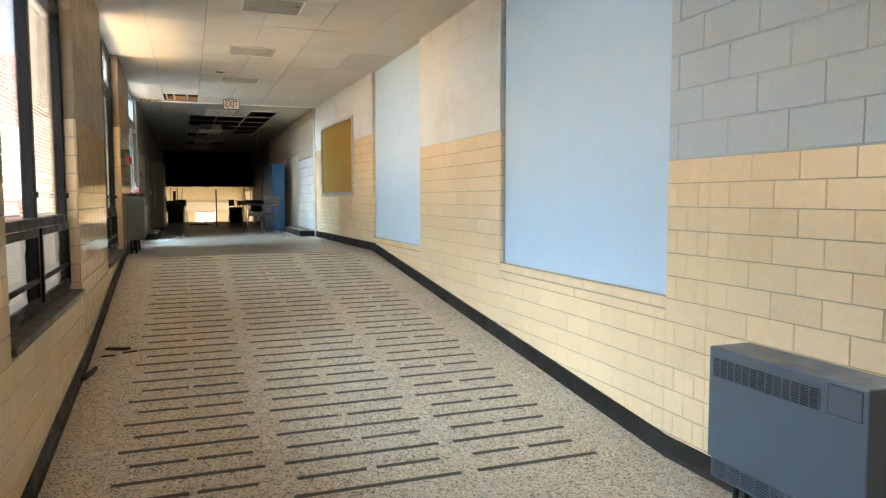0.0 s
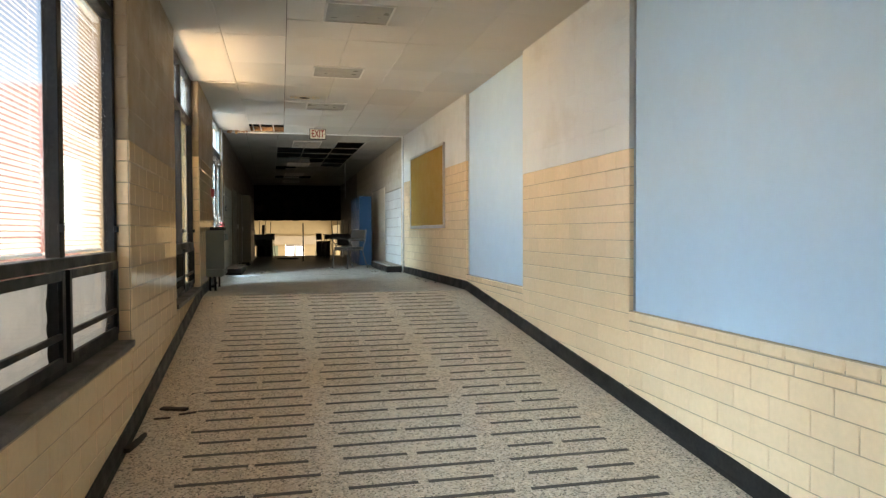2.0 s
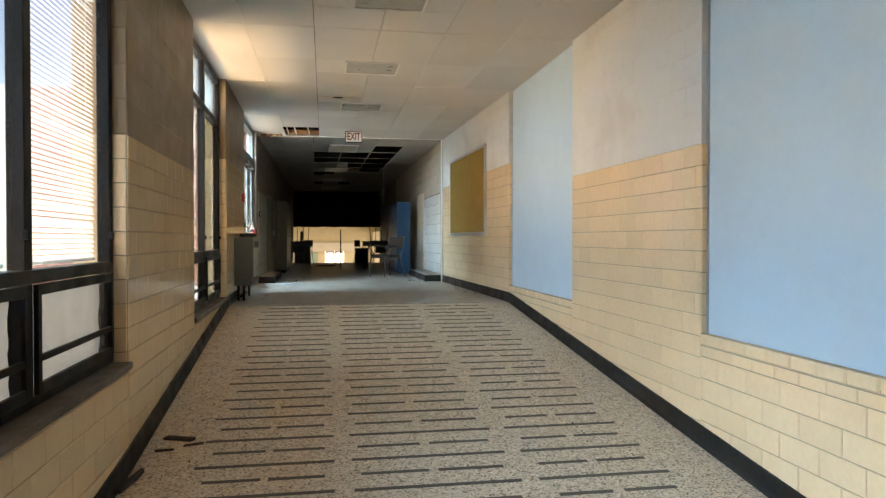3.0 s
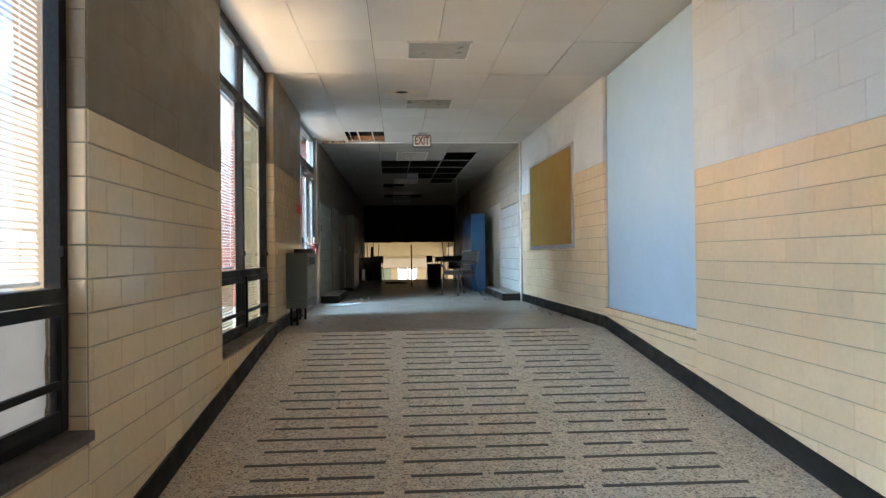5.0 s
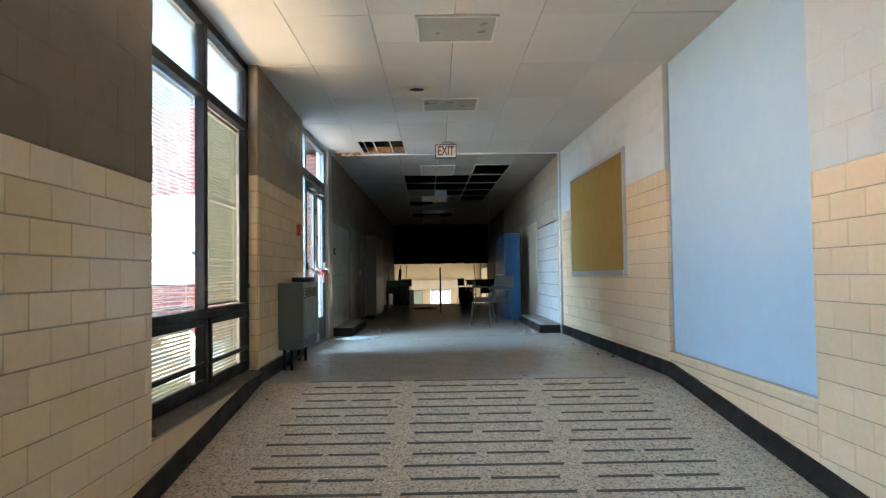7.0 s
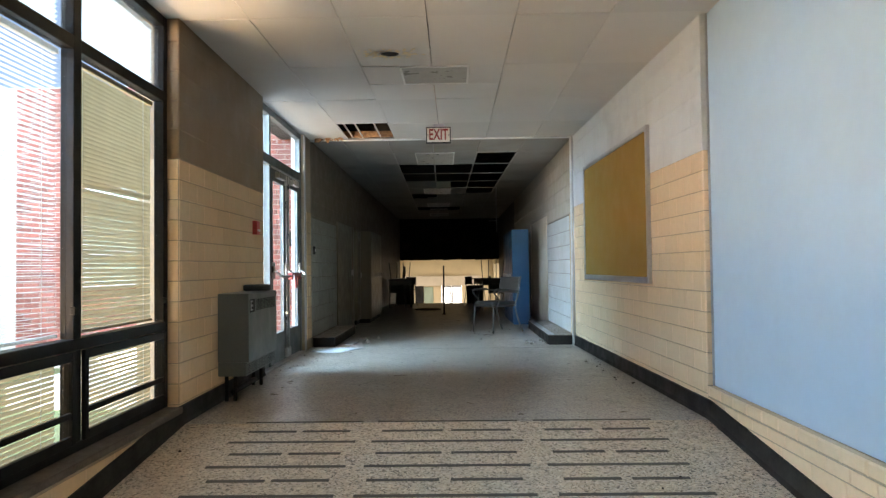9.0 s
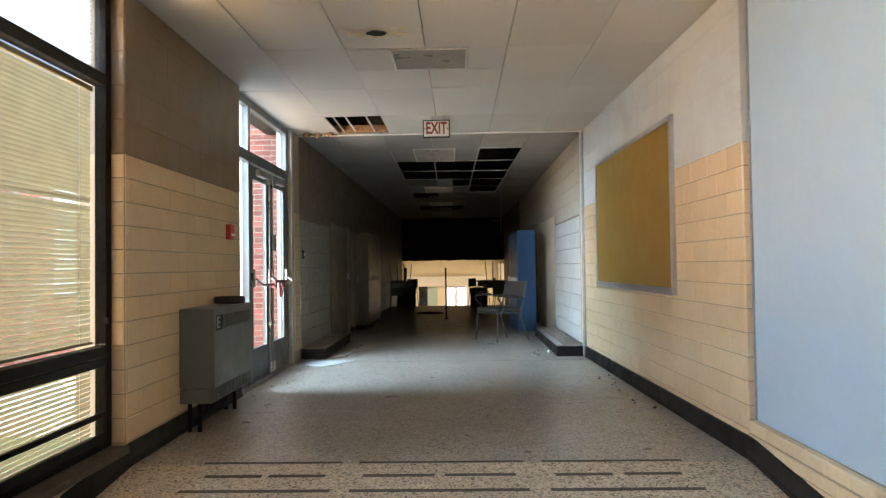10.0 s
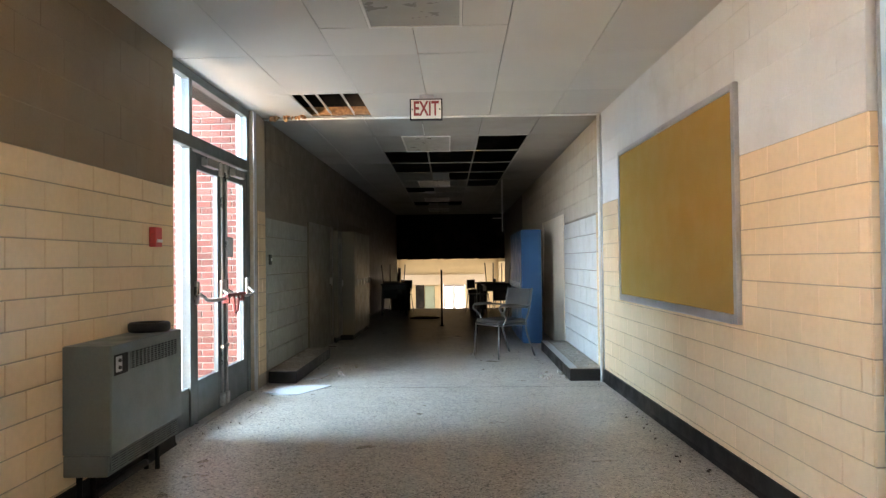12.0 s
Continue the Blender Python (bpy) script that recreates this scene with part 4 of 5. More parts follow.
part("edge_timber", boxes((-1.0, 0.3, 15.0, 15.06, TOP + 0.022, TOP + 0.10)), M_RUST, lath)
bm = bmesh.new()
for k in range(16):
    s = 0.02 + 0.03 * rng.random()
    m = Matrix.Translation((-0.82 + 0.40 * rng.random(), 14.95 + 0.07 * rng.random(), TOP - 0.012 + 0.02 * rng.random())) @ Euler((rng.random() * 3, rng.random() * 3, rng.random() * 3)).to_matrix().to_4x4() @ Matrix.Diagonal((s * 2, s, s * 0.5, 1))
    bmesh.ops.create_icosphere(bm, subdivisions=1, radius=0.7, matrix=m)
part("torn_edge", bm, M_RUST, lath, "torn brown ceiling edge")
hole = thing("ceiling_hole", "broken hole with flaking edges in a ceiling panel", "hole", "", "structure")
# The hole's darkness is a black disc on the uncut panel.
bm = bmesh.new()
c = bm.verts.new((0.515, 11.33, TOP - 0.0065))
ring = [bm.verts.new((0.515 + (0.062 + 0.02 * rng.random()) * math.cos(a), 11.33 + (0.05 + 0.02 * rng.random()) * math.sin(a), TOP - 0.0065)) for a in [2 * math.pi * k / 18 for k in range(18)]]
for k in range(18):
    bm.faces.new((c, ring[k], ring[(k + 1) % 18]))
part("opening", bm, M_DARK, hole, "black disc standing for the dark inside the hole")
bm = bmesh.new()
for k in range(70):
    a, d = rng.random() * 6.283, 0.075 + abs(rng.gauss(0, 0.06))
    s = 0.008 + 0.016 * rng.random()
    m = Matrix.Translation((0.515 + d * 1.4 * math.cos(a), 11.33 + d * 0.8 * math.sin(a), TOP - 0.006)) @ Euler((0, 0, a)).to_matrix().to_4x4() @ Matrix.Diagonal((s, s * 0.7, 0.003, 1))
    bmesh.ops.create_icosphere(bm, subdivisions=1, radius=1.0, matrix=m)
part("flakes", bm, M_LOBBY, hole, "cream flakes of broken panel")

# ---- hall: plinths, lockers, panels ----
for x0, x1, far, nm, lab in ((-0.898, -0.60, 17.03, "wall_plinth_left", "low black plinth with dusty debris on top"), (2.28, 2.619, 17.6, "wall_plinth_right", "low black plinth with a worn metal nosing")):
    p = structure(nm, boxes((x0, x1, 15.10, far, UP, UP + 0.125), bevel=0.006), M_BASE, lab, "plinth")
    part("top", boxes((x0 + 0.004, x1 - 0.004, 15.104, far, UP + 0.1255, UP + 0.134), bevel=0.002), M_PLINTH, p, "dusty worn top")
nose = structure("trim_plinth_nosing", boxes((2.276, 2.36, 15.096, 17.58, UP + 0.1345, UP + 0.139)), M_ALU, "ribbed metal nosing on the plinth", "trim")


def locker(y0, y1, x0, x1, z0, z1, side, material, label, group, opened=False):
    """One locker: carcass, door with louvres and latch. side 1: its front faces +x."""
    t = thing("locker", label, "locker", group)
    front, back = (x1, x0) if side > 0 else (x0, x1)
    w = 0.012
    part("carcass", boxes((x0, x1, y0, y0 + w, z0, z1), (x0, x1, y1 - w, y1, z0, z1), (x0, x1, y0 + w, y1 - w, z1 - w, z1), (x0, x1, y0 + w, y1 - w, z0, z0 + w),
                          (min(back, back + side * w), max(back, back + side * w), y0 + w, y1 - w, z0 + w, z1 - w), (x0 + 0.02, x1 - 0.02, y0 + w, y1 - w, z1 - 0.32, z1 - 0.31)), material, t)
    if opened:
        ya, yb, xa, xb = y1 - 0.02, y1 - 0.002, front - 0.28, front - 0.004
        d = part("door", boxes((xa, xb, ya, yb, z0 + 0.03, z1 - 0.01), bevel=0.003), material, t)
        for k in range(4):
            part("louvre", boxes((xa + 0.09, xb - 0.09, ya - 0.004, ya, z1 - 0.07 - 0.022 * k, z1 - 0.062 - 0.022 * k)), material, d)
            part("louvre", boxes((xa + 0.09, xb - 0.09, ya - 0.004, ya, z0 + 0.16 - 0.022 * k, z0 + 0.168 - 0.022 * k)), material, d)
        part("latch", boxes((xa + 0.02, xa + 0.05, ya - 0.018, ya, z0 + 0.78, z0 + 0.90), bevel=0.005), M_STEEL, d, "steel latch")
    else:
        xa, xb = (front, front + 0.016) if side > 0 else (front - 0.016, front)
        d = part("door", boxes((xa, xb, y0 + 0.006, y1 - 0.006, z0 + 0.012, z1 - 0.012), bevel=0.003), material, t)
        xo, xp = (xb, xb + 0.004) if side > 0 else (xa - 0.004, xa)
        for k in range(5):
            for z in (z1 - 0.10 - 0.026 * k, z0 + 0.10 + 0.026 * k):
                part("louvre", boxes((xo, xp, y0 + 0.09, y1 - 0.09, z, z + 0.008)), material, d)
        part("latch", boxes((min(xo, xo + side * 0.02), max(xo, xo + side * 0.02), y1 - 0.06, y1 - 0.035, (z0 + z1) / 2 - 0.05, (z0 + z1) / 2 + 0.05), bevel=0.004), M_STEEL, d, "steel latch")
    return t


end_l = thing("closet_door", "tall grey-beige closet door set in the hall wall", "door", "closet doors")
part("leaf", boxes((-0.899, -0.88, 17.05, 18.6, UP + 0.002, 2.51), bevel=0.003), M_BEIGE, end_l)
part("jamb", boxes((-0.899, -0.86, 18.605, 18.72, UP + 0.002, 2.51), bevel=0.003), M_BEIGE, end_l)
part("handle", boxes((-0.879, -0.84, 18.50, 18.53, 1.60, 1.72), bevel=0.004), M_STEEL, end_l, "steel handle")
y = 18.74
while y < 20.9:
    x = -0.80 if y < 19.1 else -0.60
    locker(y, y + 0.38, -0.899, x, UP + 0.08, 2.46, 1, M_BEIGE, "beige enamel school locker with louvred door, scuffed", "beige lockers")
    structure("wall_locker_base", boxes((-0.899, x - 0.02, y, y + 0.38, UP, UP + 0.079)), M_BASE, "black base under a locker", "plinth")
    y += 0.384
end_r = thing("closet_door", "tall cream closet door beside the blue lockers", "door", "closet doors")
part("leaf", boxes((2.612, 2.634, 17.62, 19.85, UP + 0.002, 2.60), bevel=0.003), M_CREAM, end_r)
part("jamb", boxes((2.60, 2.634, 19.855, 19.95, UP + 0.002, 2.60), bevel=0.003), M_CREAM, end_r)
y = 18.40
for k in range(7):
    locker(y, y + 0.30, 2.10, 2.39, UP + 0.002, 2.42, -1, M_BLUE, "blue enamel school locker with a steel latch, scuffed", "blue lockers")
    y += 0.302


# ---- armchair ----
def armchair():
    t = thing("armchair", "grey metal armchair with worn vinyl seat and back", "chair", at=(1.68, 17.06, UP))
    t.rotation_euler = (0, 0, radians(-55))
    part("seat", boxes((-0.24, 0.24, -0.23, 0.24, 0.44, 0.50), bevel=0.022), M_VINYL, t, "dark vinyl seat pad")
    part("seat_frame", boxes((-0.25, 0.25, -0.24, 0.25, 0.415, 0.439), bevel=0.006), M_CHAIR, t)
    bm = boxes((-0.23, 0.23, 0.0, 0.03, 0.0, 0.27), bevel=0.012)
    bmesh.ops.transform(bm, matrix=Matrix.Translation((0, 0.27, 0.63)) @ Matrix.Rotation(radians(-12), 4, "X"), verts=bm.verts)
    part("backrest", bm, M_VINYL, t, "curved vinyl backrest")
    for s in (-1, 1):
        part("front_leg", tube([(s * 0.245, -0.22, 0.43), (s * 0.262, -0.25, 0.0)], 0.013, 8), M_CHAIR, t, "", True)
        part("rear_leg", tube(curve_points([(s * 0.245, 0.345, 0.90), (s * 0.25, 0.285, 0.62), (s * 0.25, 0.22, 0.43), (s * 0.255, 0.27, 0.22), (s * 0.265, 0.36, 0.0)]), 0.013, 8), M_CHAIR, t, "", True)
        part("arm", tube(curve_points([(s * 0.25, -0.16, 0.42), (s * 0.275, -0.13, 0.52), (s * 0.285, -0.24, 0.64), (s * 0.285, -0.20, 0.68), (s * 0.28, 0.05, 0.68), (s * 0.255, 0.29, 0.66)]), 0.012, 8), M_CHAIR, t, "", True)
        part("arm_pad", boxes((s * 0.285 - 0.022, s * 0.285 + 0.022, -0.2, 0.06, 0.688, 0.708), bevel=0.008), M_VINYL, t, "dark arm pad")
    return t


armchair()

# ---- pipe at the hall corner ----
pp = thing("corner_pipe", "thin painted conduit running up the wall corner", "pipe", "", "structure")
part("conduit", tube([(2.605, 15.05, UP), (2.605, 15.05, TOP - 0.025)], 0.014, 10), M_JAMB, pp, "", True)
part("conduit", tube([(2.632, 15.05, UP), (2.632, 15.05, TOP - 0.025)], 0.010, 10), M_ALU, pp, "", True)

sw = thing("light_switch", "small dark switch box on the tiled wall end", "switch")
part("box", boxes((-0.899, -0.875, 15.14, 15.19, 1.94, 2.05), bevel=0.004), M_RUBBER, sw)
part("rocker", boxes((-0.875, -0.868, 15.155, 15.175, 1.98, 2.01), bevel=0.002), M_JAMB, sw, "pale rocker")
wire = thing("hanging_rod", "thin pale rod hanging from the hall ceiling", "rod")
part("rod", tube([(1.97, 21.0, 2.5), (1.97, 21.0, TOP + 0.004)], 0.012, 6), M_ALU, wire, "", True)
part("hook", tube([(1.78, 21.0, 2.76), (1.97, 21.0, 2.76)], 0.010, 6), M_ALU, wire, "", True)
# ---- hall clutter ----
post = thing("stanchion", "thin dark stanchion post standing in the hall", "post", at=(0.785, 21.4, UP))
part("pole", tube([(0, 0, 0.012), (0, 0, 1.10)], 0.018, 10), M_RUBBER, post, "", True)
part("foot_plate", tube([(0, 0, 0.0), (0, 0, 0.012)], 0.045, 16), M_RUBBER, post)


def stacked_desk(x, y, turn, height, label):
    t = thing("school_desk", label, "desk", "stored desks", at=(x, y, UP))
    t.rotation_euler = (0, 0, radians(turn))
    part("desktop", boxes((-0.32, 0.32, -0.24, 0.24, height, height + 0.03), bevel=0.008), M_VINYL, t)
    part("book_box", boxes((-0.28, 0.28, -0.2, 0.2, height - 0.12, height - 0.002), bevel=0.006), M_CHAIR, t)
    for a in (-1, 1):
        for b in (-1, 1):
            part("leg", tube([(a * 0.29, b * 0.2, 0.0), (a * 0.27, b * 0.18, height - 0.01)], 0.014, 8), M_CHAIR, t, "", True)
    return t


stacked_desk(1.95, 22.6, 10, 0.74, "dark school desk stored against the wall")
stacked_desk(1.85, 23.9, -14, 0.74, "dark school desk stored against the wall")
stacked_desk(-0.42, 24.2, 8, 0.72, "dark school desk stored by the lockers")


def student_chair(x, y, z, turn, flip, label):
    t = thing("student_chair", label, "chair", "stored chairs", at=(x, y, z))
    t.rotation_euler = (radians(180) if flip else 0, 0, radians(turn))
    part("seat", boxes((-0.2, 0.2, -0.2, 0.2, 0.43, 0.45), bevel=0.008), M_VINYL, t)
    part("backrest", boxes((-0.2, 0.2, 0.2, 0.22, 0.58, 0.80), bevel=0.008), M_VINYL, t)
    for a in (-1, 1):
        part("front_leg", tube([(a * 0.18, -0.18, 0.43), (a * 0.2, -0.22, 0.0)], 0.011, 6), M_CHAIR, t, "", True)
        part("rear_leg", tube(curve_points([(a * 0.18, 0.21, 0.79), (a * 0.18, 0.19, 0.45), (a * 0.2, 0.25, 0.0)]), 0.011, 6), M_CHAIR, t, "", True)
    return t


student_chair(1.95, 22.6, UP + 0.772 + 0.45, 20, True, "dark chair turned upside down on a desk")
student_chair(-0.42, 24.2, UP + 0.752 + 0.45, -20, True, "dark chair turned upside down on a desk")
student_chair(1.6, 24.9, UP, 60, False, "dark stored school chair")
student_chair(-0.34, 25.2, UP, -40, False, "dark stored school chair")
for k in range(4):
    student_chair(-0.64, 25.86 + 0.03 * k, UP + 0.10 * k + 0.001, -86 + 3 * k, False, "dark school chair in a stack by the lockers")


def carton(x, y, turn, w, d, h, label):
    """An open cardboard box with its flaps folded out."""
    t = thing("carton", label, "box", "stored cartons", at=(x, y, UP))
    t.rotation_euler = (0, 0, radians(turn))
    e = 0.006
    part("body", boxes((-w, w, -d, d, 0.002, 0.01), (-w, w, -d, -d + e, 0.0105, h), (-w, w, d - e, d, 0.0105, h), (-w, -w + e, -d + e, d - e, 0.0105, h), (w - e, w, -d + e, d - e, 0.0105, h)), M_BARK, t)
    for s in (-1, 1):
        bm = boxes((-w, w, -0.002, 0.002, 0.0, d * 0.9))
        bmesh.ops.transform(bm, matrix=Matrix.Translation((0, s * d, h)) @ Matrix.Rotation(radians(-s * 38), 4, "X"), verts=bm.verts)
        part("flap", bm, M_BARK, t)
    return t


carton(-0.42, 26.0, 12, 0.24, 0.18, 0.48, "dark dusty cardboard box with open flaps on the hall floor")
carton(1.62, 26.05, -9, 0.22, 0.17, 0.40, "dark dusty cardboard box with open flaps on the hall floor")
student_chair(2.25, 25.6, UP, 80, False, "dark stored school chair")
heap = tagged(finish("debris_heap", (lambda b: (bmesh.ops.create_icosphere(b, subdivisions=3, radius=1.0, matrix=Matrix.Translation((0.36, 23.2, UP + 0.012)) @ Matrix.Diagonal((0.34, 0.17, 0.035, 1))), b)[1])(bmesh.new()), M_BARK), "flat dark rag lying on the hall floor", "debris")

# ---- litter on the floor ----
def scrap(name, x, y, z, pts, thick, material, label, turn=0.0, tilt=0.0):
    bm = bmesh.new()
    a = [bm.verts.new((px, py, 0.0)) for px, py in pts]
    b = [bm.verts.new((px, py, thick + 0.004 * math.sin(9 * px + 7 * py))) for px, py in pts]
    bm.faces.new(a)
    bm.faces.new(b)
    for k in range(len(pts)):
        bm.faces.new((a[k], a[(k + 1) % len(pts)], b[(k + 1) % len(pts)], b[k]))
    ob = finish(name, bm, material)
    ob.matrix_world = pose(x, y, z, tilt, 0, turn)
    return tagged(ob, label, "litter")


scrap("board_scrap", -0.5, 14.68, UP + 0.001, [(-0.30, -0.13), (-0.05, -0.24), (0.08, -0.22), (0.31, 0.22), (0.10, 0.21), (-0.21, 0.23)], 0.012, M_PAPER, "torn white board scrap lying flat on the floor")
scrap("board_scrap", -0.46, 15.47, UP + 0.001, [(-0.11, -0.15), (0.07, -0.12), (0.11, 0.16), (-0.03, 0.18)], 0.01, M_PAPER, "small torn white board scrap on the floor")
RT = math.degrees(math.atan(SLOPE))
scrap("wood_splinter", -0.60, 6.27, ground_height(6.27) + 0.002, [(-0.10, -0.02), (0.09, -0.03), (0.11, 0.0), (-0.09, 0.022)], 0.018, M_BARK, "dark broken strip of base lying on the ramp", -18, RT)
scrap("wood_splinter", -0.50, 6.17, ground_height(6.17) + 0.002, [(-0.06, -0.01), (0.06, -0.012), (0.07, 0.004), (-0.05, 0.012)], 0.008, M_BARK, "dark splinter lying on the ramp", 20, RT)
scrap("wood_splinter", -0.66, 6.10, ground_height(6.10) + 0.002, [(-0.05, -0.008), (0.05, -0.01), (0.06, 0.004), (-0.05, 0.01)], 0.008, M_BARK, "dark splinter lying on the ramp", 4, RT)
scrap("wood_splinter", -0.745, 5.66, ground_height(5.66) + 0.004, [(-0.16, -0.02), (0.15, -0.022), (0.16, 0.0), (-0.16, 0.016)], 0.03, M_BARK, "loose dark length of cove base leaning at the wall", 82, 0)


def crumbs(name, x0, x1, y0, y1, count, size, material, label, seed, z=None):
    r = random.Random(seed)
    bm = bmesh.new()
    for _ in range(count):
        x, y = r.uniform(x0, x1), r.uniform(y0, y1)
        s = size * (0.35 + r.random() ** 3 * 1.6)
        base = ground_height(y) if z is None else z
        m = Matrix.Translation((x, y, base + s * 0.25)) @ Euler((r.random() * 6, r.random() * 6, r.random() * 6)).to_matrix().to_4x4() @ Matrix.Diagonal((s, s * r.uniform(0.4, 1), s * r.uniform(0.2, 0.5), 1))
        bmesh.ops.create_icosphere(bm, subdivisions=1, radius=1.0, matrix=m)
    return tagged(finish(name, bm, material), label, "debris", "", "stuff")


crumbs("floor_crumbs", 2.0, 2.72, 4.5, 10.3, 34, 0.007, M_BARK, "dark crumbs along the ramp's edge", 1)
crumbs("floor_crumbs", -0.76, -0.35, 5.0, 10.5, 34, 0.007, M_BARK, "dark crumbs along the ramp's edge", 2)
crumbs("floor_crumbs", -0.7, 2.6, 10.6, 16.5, 80, 0.007, M_DEBRIS, "pale plaster crumbs on the landing", 3)
crumbs("floor_crumbs", 2.0, 2.28, 15.2, 15.75, 26, 0.020, M_DEBRIS, "plaster lumps fallen beside the plinth", 4)
crumbs("plinth_crumbs", 2.36, 2.58, 15.2, 16.95, 110, 0.011, M_DEBRIS, "plaster crumbs lying on the plinth", 5, UP + 0.134)
crumbs("plinth_crumbs", -0.88, -0.63, 15.2, 16.95, 80, 0.011, M_DEBRIS, "plaster crumbs lying on the plinth", 6, UP + 0.134)
crumbs("floor_crumbs", 1.2, 2.2, 15.4, 18.2, 40, 0.014, M_DEBRIS, "pale plaster crumbs round the armchair", 11)
crumbs("floor_crumbs", 2.45, 2.66, 10.8, 15.0, 60, 0.008, M_BARK, "dark dirt along the foot of the wall", 12)
crumbs("floor_crumbs", -0.84, -0.55, 12.6, 15.0, 60, 0.007, M_BARK, "dark dirt along the door's threshold", 7)
crumbs("floor_crumbs", -0.6, -0.1, 15.2, 16.4, 30, 0.02, M_DEBRIS, "plaster crumbs beside the plinth", 8)
crumbs("heater_crumbs", 2.52, 2.73, 1.85, 2.62, 16, 0.008, M_DEBRIS, "crumbs on the heater's top", 9, 0.755)

# ---- grip strips of the ramp ----
STRIPS = {}
for k in range(19):
    y = 10.53 - 0.3925 * k
    spans = [(-0.43, 0.38), (0.485, 1.44), (1.545, 2.35)]
    halves = [(-0.356, -0.036), (0.004, 0.322), (0.528, 0.927), (0.989, 1.382), (1.60, 1.913), (1.976, 2.289)]
    for yy, runs in ((y, spans), (y - 0.196, halves)):
        if yy > CREST + 0.05 or yy < FOOT + 0.05:
            continue
        for a, b in runs:
            s = 0.0 if yy > CREST - 0.03 else SLOPE
            key = (round(b - a, 3), s)
            if key not in STRIPS:
                w, h = 0.0165, 0.0018
                me = bpy.data.meshes.new("strip")
                me.from_pydata([(x, q * w, q * w * s + z) for z in (-0.004, h) for x, q in ((0, -1), (b - a, -1), (b - a, 1), (0, 1))], [],
                               [(4, 5, 6, 7), (0, 1, 5, 4), (1, 2, 6, 5), (2, 3, 7, 6), (3, 0, 4, 7)])
                me.materials.append(M_STRIP)
                STRIPS[key] = me
            ob = new("grip_strip", STRIPS[key])
            ob.location = (a + random.uniform(-0.004, 0.004), yy + random.uniform(-0.003, 0.003), ground_height(yy))
            ob.parent = floor_ramp

# ---- glazed tiles and painted blocks of the walls ----
BW, BH = 0.406, 0.203
for wall, y0, y1, z_top, upper in ((wall_r0, -1.2, 3.35, 1.741, M_PAINT_B), (wall_r2, 5.785, 8.172, 2.148, M_PAINT_R), (wall_r4, 10.565, HALL - 0.03, 2.534, M_PAINT_R)):
    near = upper is M_PAINT_B
    end = y1 - 0.36 if near else y1
    lay("tile", wall, "R", RIGHT, y0, end, ground_height(y0) + 0.02, z_top, TILE, COURSE, M_TILE, keep=above_floor, shift=0.08, joint=0.004)
    if near:
        lay("tile", wall, "R", RIGHT, end, y1, ground_height(y0) + 0.02, z_top, 0.18, COURSE, M_TILE, keep=above_floor, joint=0.004)
    lay("block", UPPER[wall.name], "R", RIGHT, y0, y1, z_top + 0.002, TOP - 0.001, BW, BH, upper, depth=0.007 if near else 0.003, edge=0.004 if near else 0.0012, joint=0.006 if near else 0.0018, from_top=False)
for wall, y0, y1 in ((wall_r1, 3.35, 5.785), (wall_r3, 8.172, 10.565)):
    lay("cap_tile", wall, "R", RIGHT - 0.003, y0, y1, 0.828, 0.904, 0.2, 0.076, M_TILE, depth=0.05, edge=0.010, joint=0.004, shift=0.05)
    lay("tile", wall, "R", RIGHT, y0, y1, 0.757, 0.827, 0.2, 0.07, M_TILE, shift=0.12)
    lay("tile", wall, "R", RIGHT, y0, y1, ground_height(y0) + 0.02, 0.756, TILE, COURSE, M_TILE, keep=above_floor, shift=0.2)
for wall, y0, z_top in ((wall_r2, 5.785, 2.148), (wall_r4, 10.565, 2.534)):
    lay("jamb_tile", wall, "S", y0 - 0.007, RIGHT + 0.001, RIGHT + 0.064, 0.905, z_top, 0.2, COURSE, M_TILE)
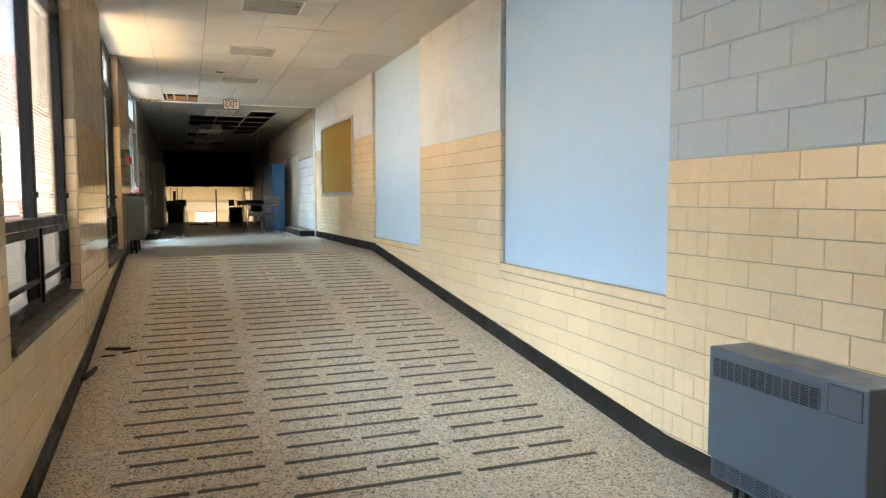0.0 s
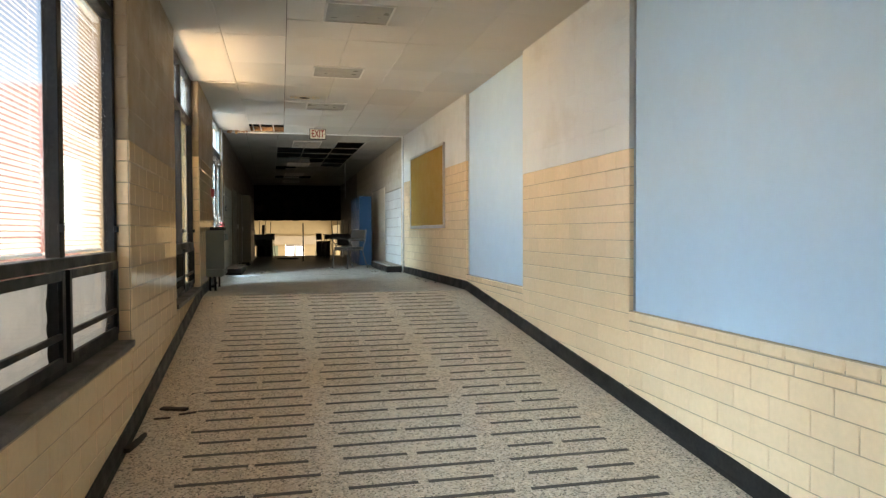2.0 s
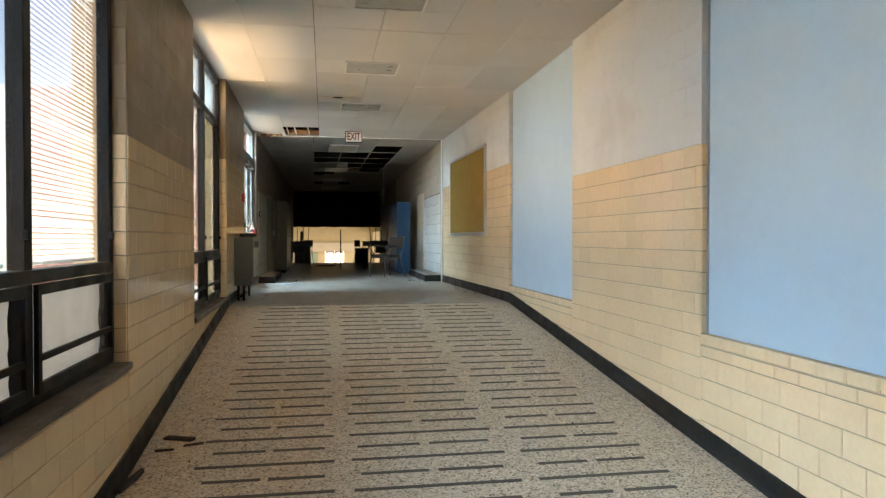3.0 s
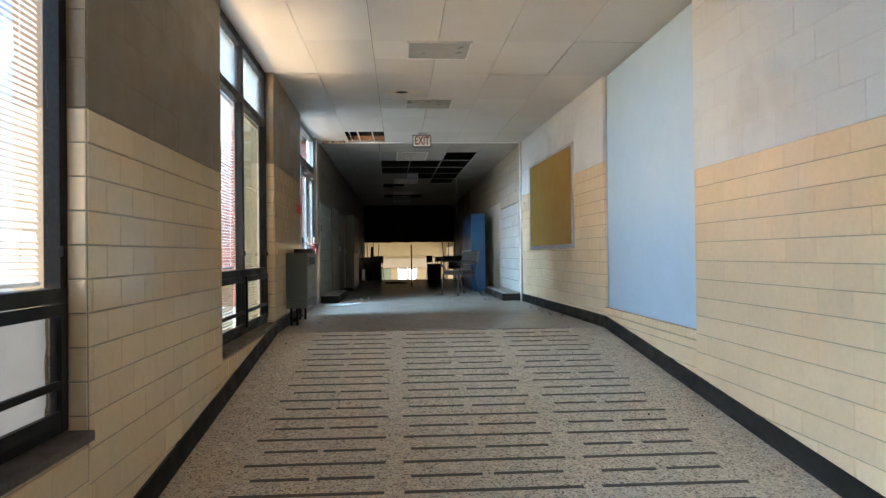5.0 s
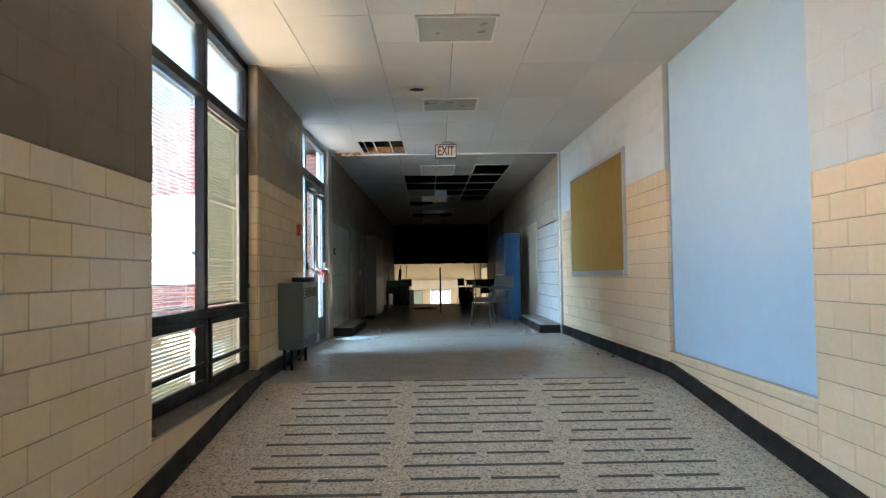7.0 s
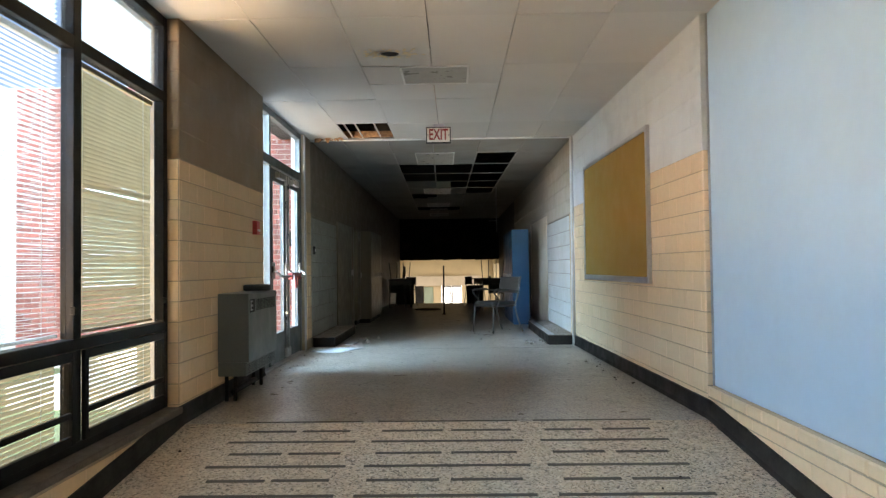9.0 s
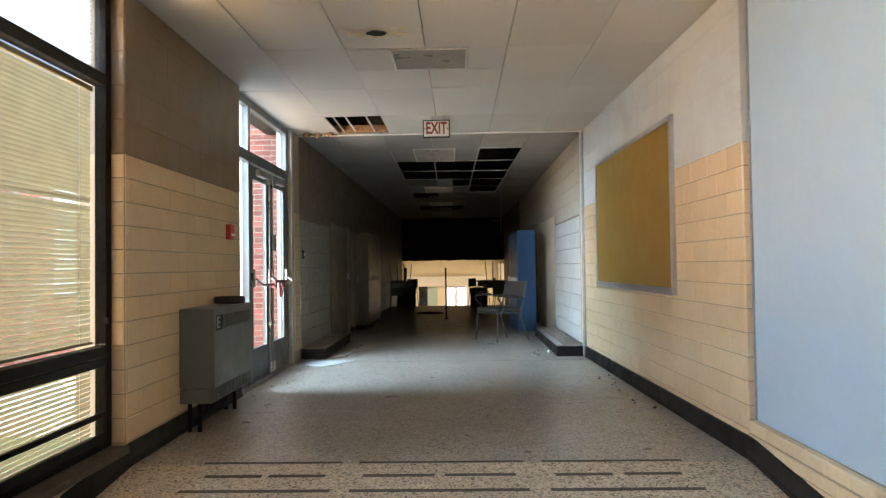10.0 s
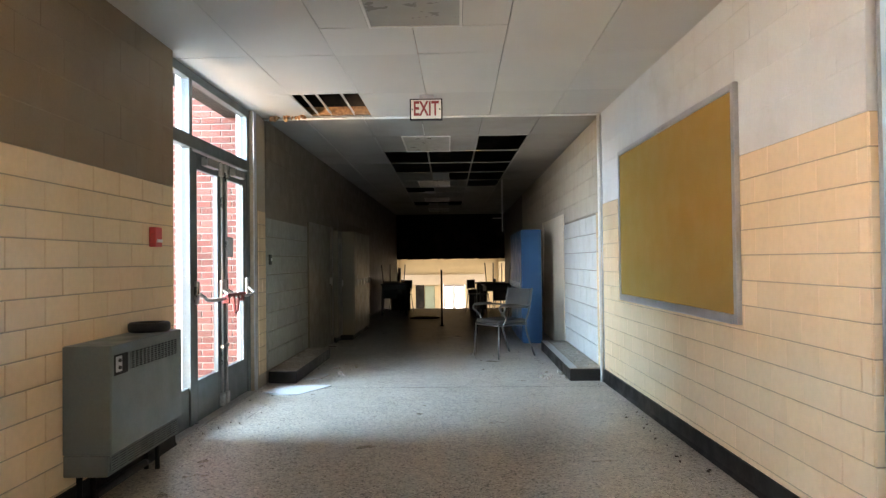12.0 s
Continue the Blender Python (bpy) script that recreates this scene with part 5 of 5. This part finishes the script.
for wall, y0, y1, z_top in ((wall_l1, 1.4, 3.55, 1.72), (wall_l2, 5.88, 8.13, 2.13), (wall_l3, 10.47, 12.68, 2.51)):
    lay("tile", wall, "L", LEFT, y0, y1, ground_height(y0) + 0.02, z_top, TILE, COURSE, M_TILE, keep=above_floor, shift=0.12)
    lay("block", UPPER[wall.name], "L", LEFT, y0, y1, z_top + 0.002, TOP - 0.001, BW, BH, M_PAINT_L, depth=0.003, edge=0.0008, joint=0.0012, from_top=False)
    lay("jamb_tile", wall, "S", y0 - 0.006, -0.885, LEFT - 0.007, 0.79, z_top, 0.2, COURSE, M_TILE)
    lay("jamb_block", UPPER[wall.name], "S", y0 - 0.006, -0.885, LEFT - 0.004, z_top + 0.002, TOP - 0.001, 0.2, BH, M_PAINT_L, depth=0.0065, edge=0.002, joint=0.0035, from_top=False)
    lay("jamb_tile", wall, "N", y1 + 0.006, -0.885, LEFT - 0.007, 0.79, z_top, 0.2, COURSE, M_TILE)
    lay("jamb_block", UPPER[wall.name], "N", y1 + 0.006, -0.885, LEFT - 0.004, z_top + 0.002, TOP - 0.001, 0.2, BH, M_PAINT_L, depth=0.0065, edge=0.002, joint=0.0035, from_top=False)
for wall, y0, y1 in ((aprons[1], 3.55, 5.88), (aprons[2], 8.13, 10.47)):
    lay("tile", wall, "L", LEFT, y0, y1, ground_height(y0) + 0.02, 0.744, TILE, COURSE, M_TILE, keep=above_floor, shift=0.12)
lay("tile", col, "L", -0.91, 14.81, HALL - 0.005, UP + 0.1, 2.5, 0.27, COURSE, M_TILE)
lay("block", wall_rh, "R", 2.62, 15.32, 17.6, UP + 0.134, 2.46, BW, BH, M_WHITEWASH, depth=0.012, edge=0.004, joint=0.008, from_top=False)
lay("tile", wall_rh, "R", 2.62, HALL, 15.31, UP + 0.134, 2.46, 0.2, COURSE, M_TILE, depth=0.012)
lay("block", wall_rh, "R", 2.626, HALL, 24.0, 2.465, TOP - 0.002, BW, BH, M_HALL_R, depth=0.0065, edge=0.002, joint=0.0035, from_top=False)
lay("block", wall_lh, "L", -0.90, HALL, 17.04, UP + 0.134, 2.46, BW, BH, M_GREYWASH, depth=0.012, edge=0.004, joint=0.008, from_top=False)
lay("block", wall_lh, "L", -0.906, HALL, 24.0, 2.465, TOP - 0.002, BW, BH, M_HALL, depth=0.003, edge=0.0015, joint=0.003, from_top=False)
lay("brick", wing, "S", 14.99, -4.9, -1.01, 0.6, 4.24, 0.215, 0.0677, M_BRICK, depth=0.012, edge=0.003, joint=0.010)
# the far stretch of the right-hand wall runs a little out of square
for ob in (wall_r4, UPPER[wall_r4.name], base_far, cb):
    ob.matrix_basis = SKEW
# so does the left-hand wall past the near window
SKEW_L = Matrix.Translation((LEFT, 5.88, 0)) @ Matrix.Rotation(radians(0.8), 4, "Z") @ Matrix.Translation((-LEFT, -5.88, 0))
for ob in [wall_l2, UPPER[wall_l2.name], wall_l3, UPPER[wall_l3.name], aprons[2], win_far[0], base_left, h_left, roll, al] + win_far[1]:
    ob.matrix_basis = SKEW_L @ ob.matrix_basis
for ob in (door, lock, note, post_trim):
    ob.matrix_basis = Matrix.Translation((-0.035, 0, 0)) @ ob.matrix_basis
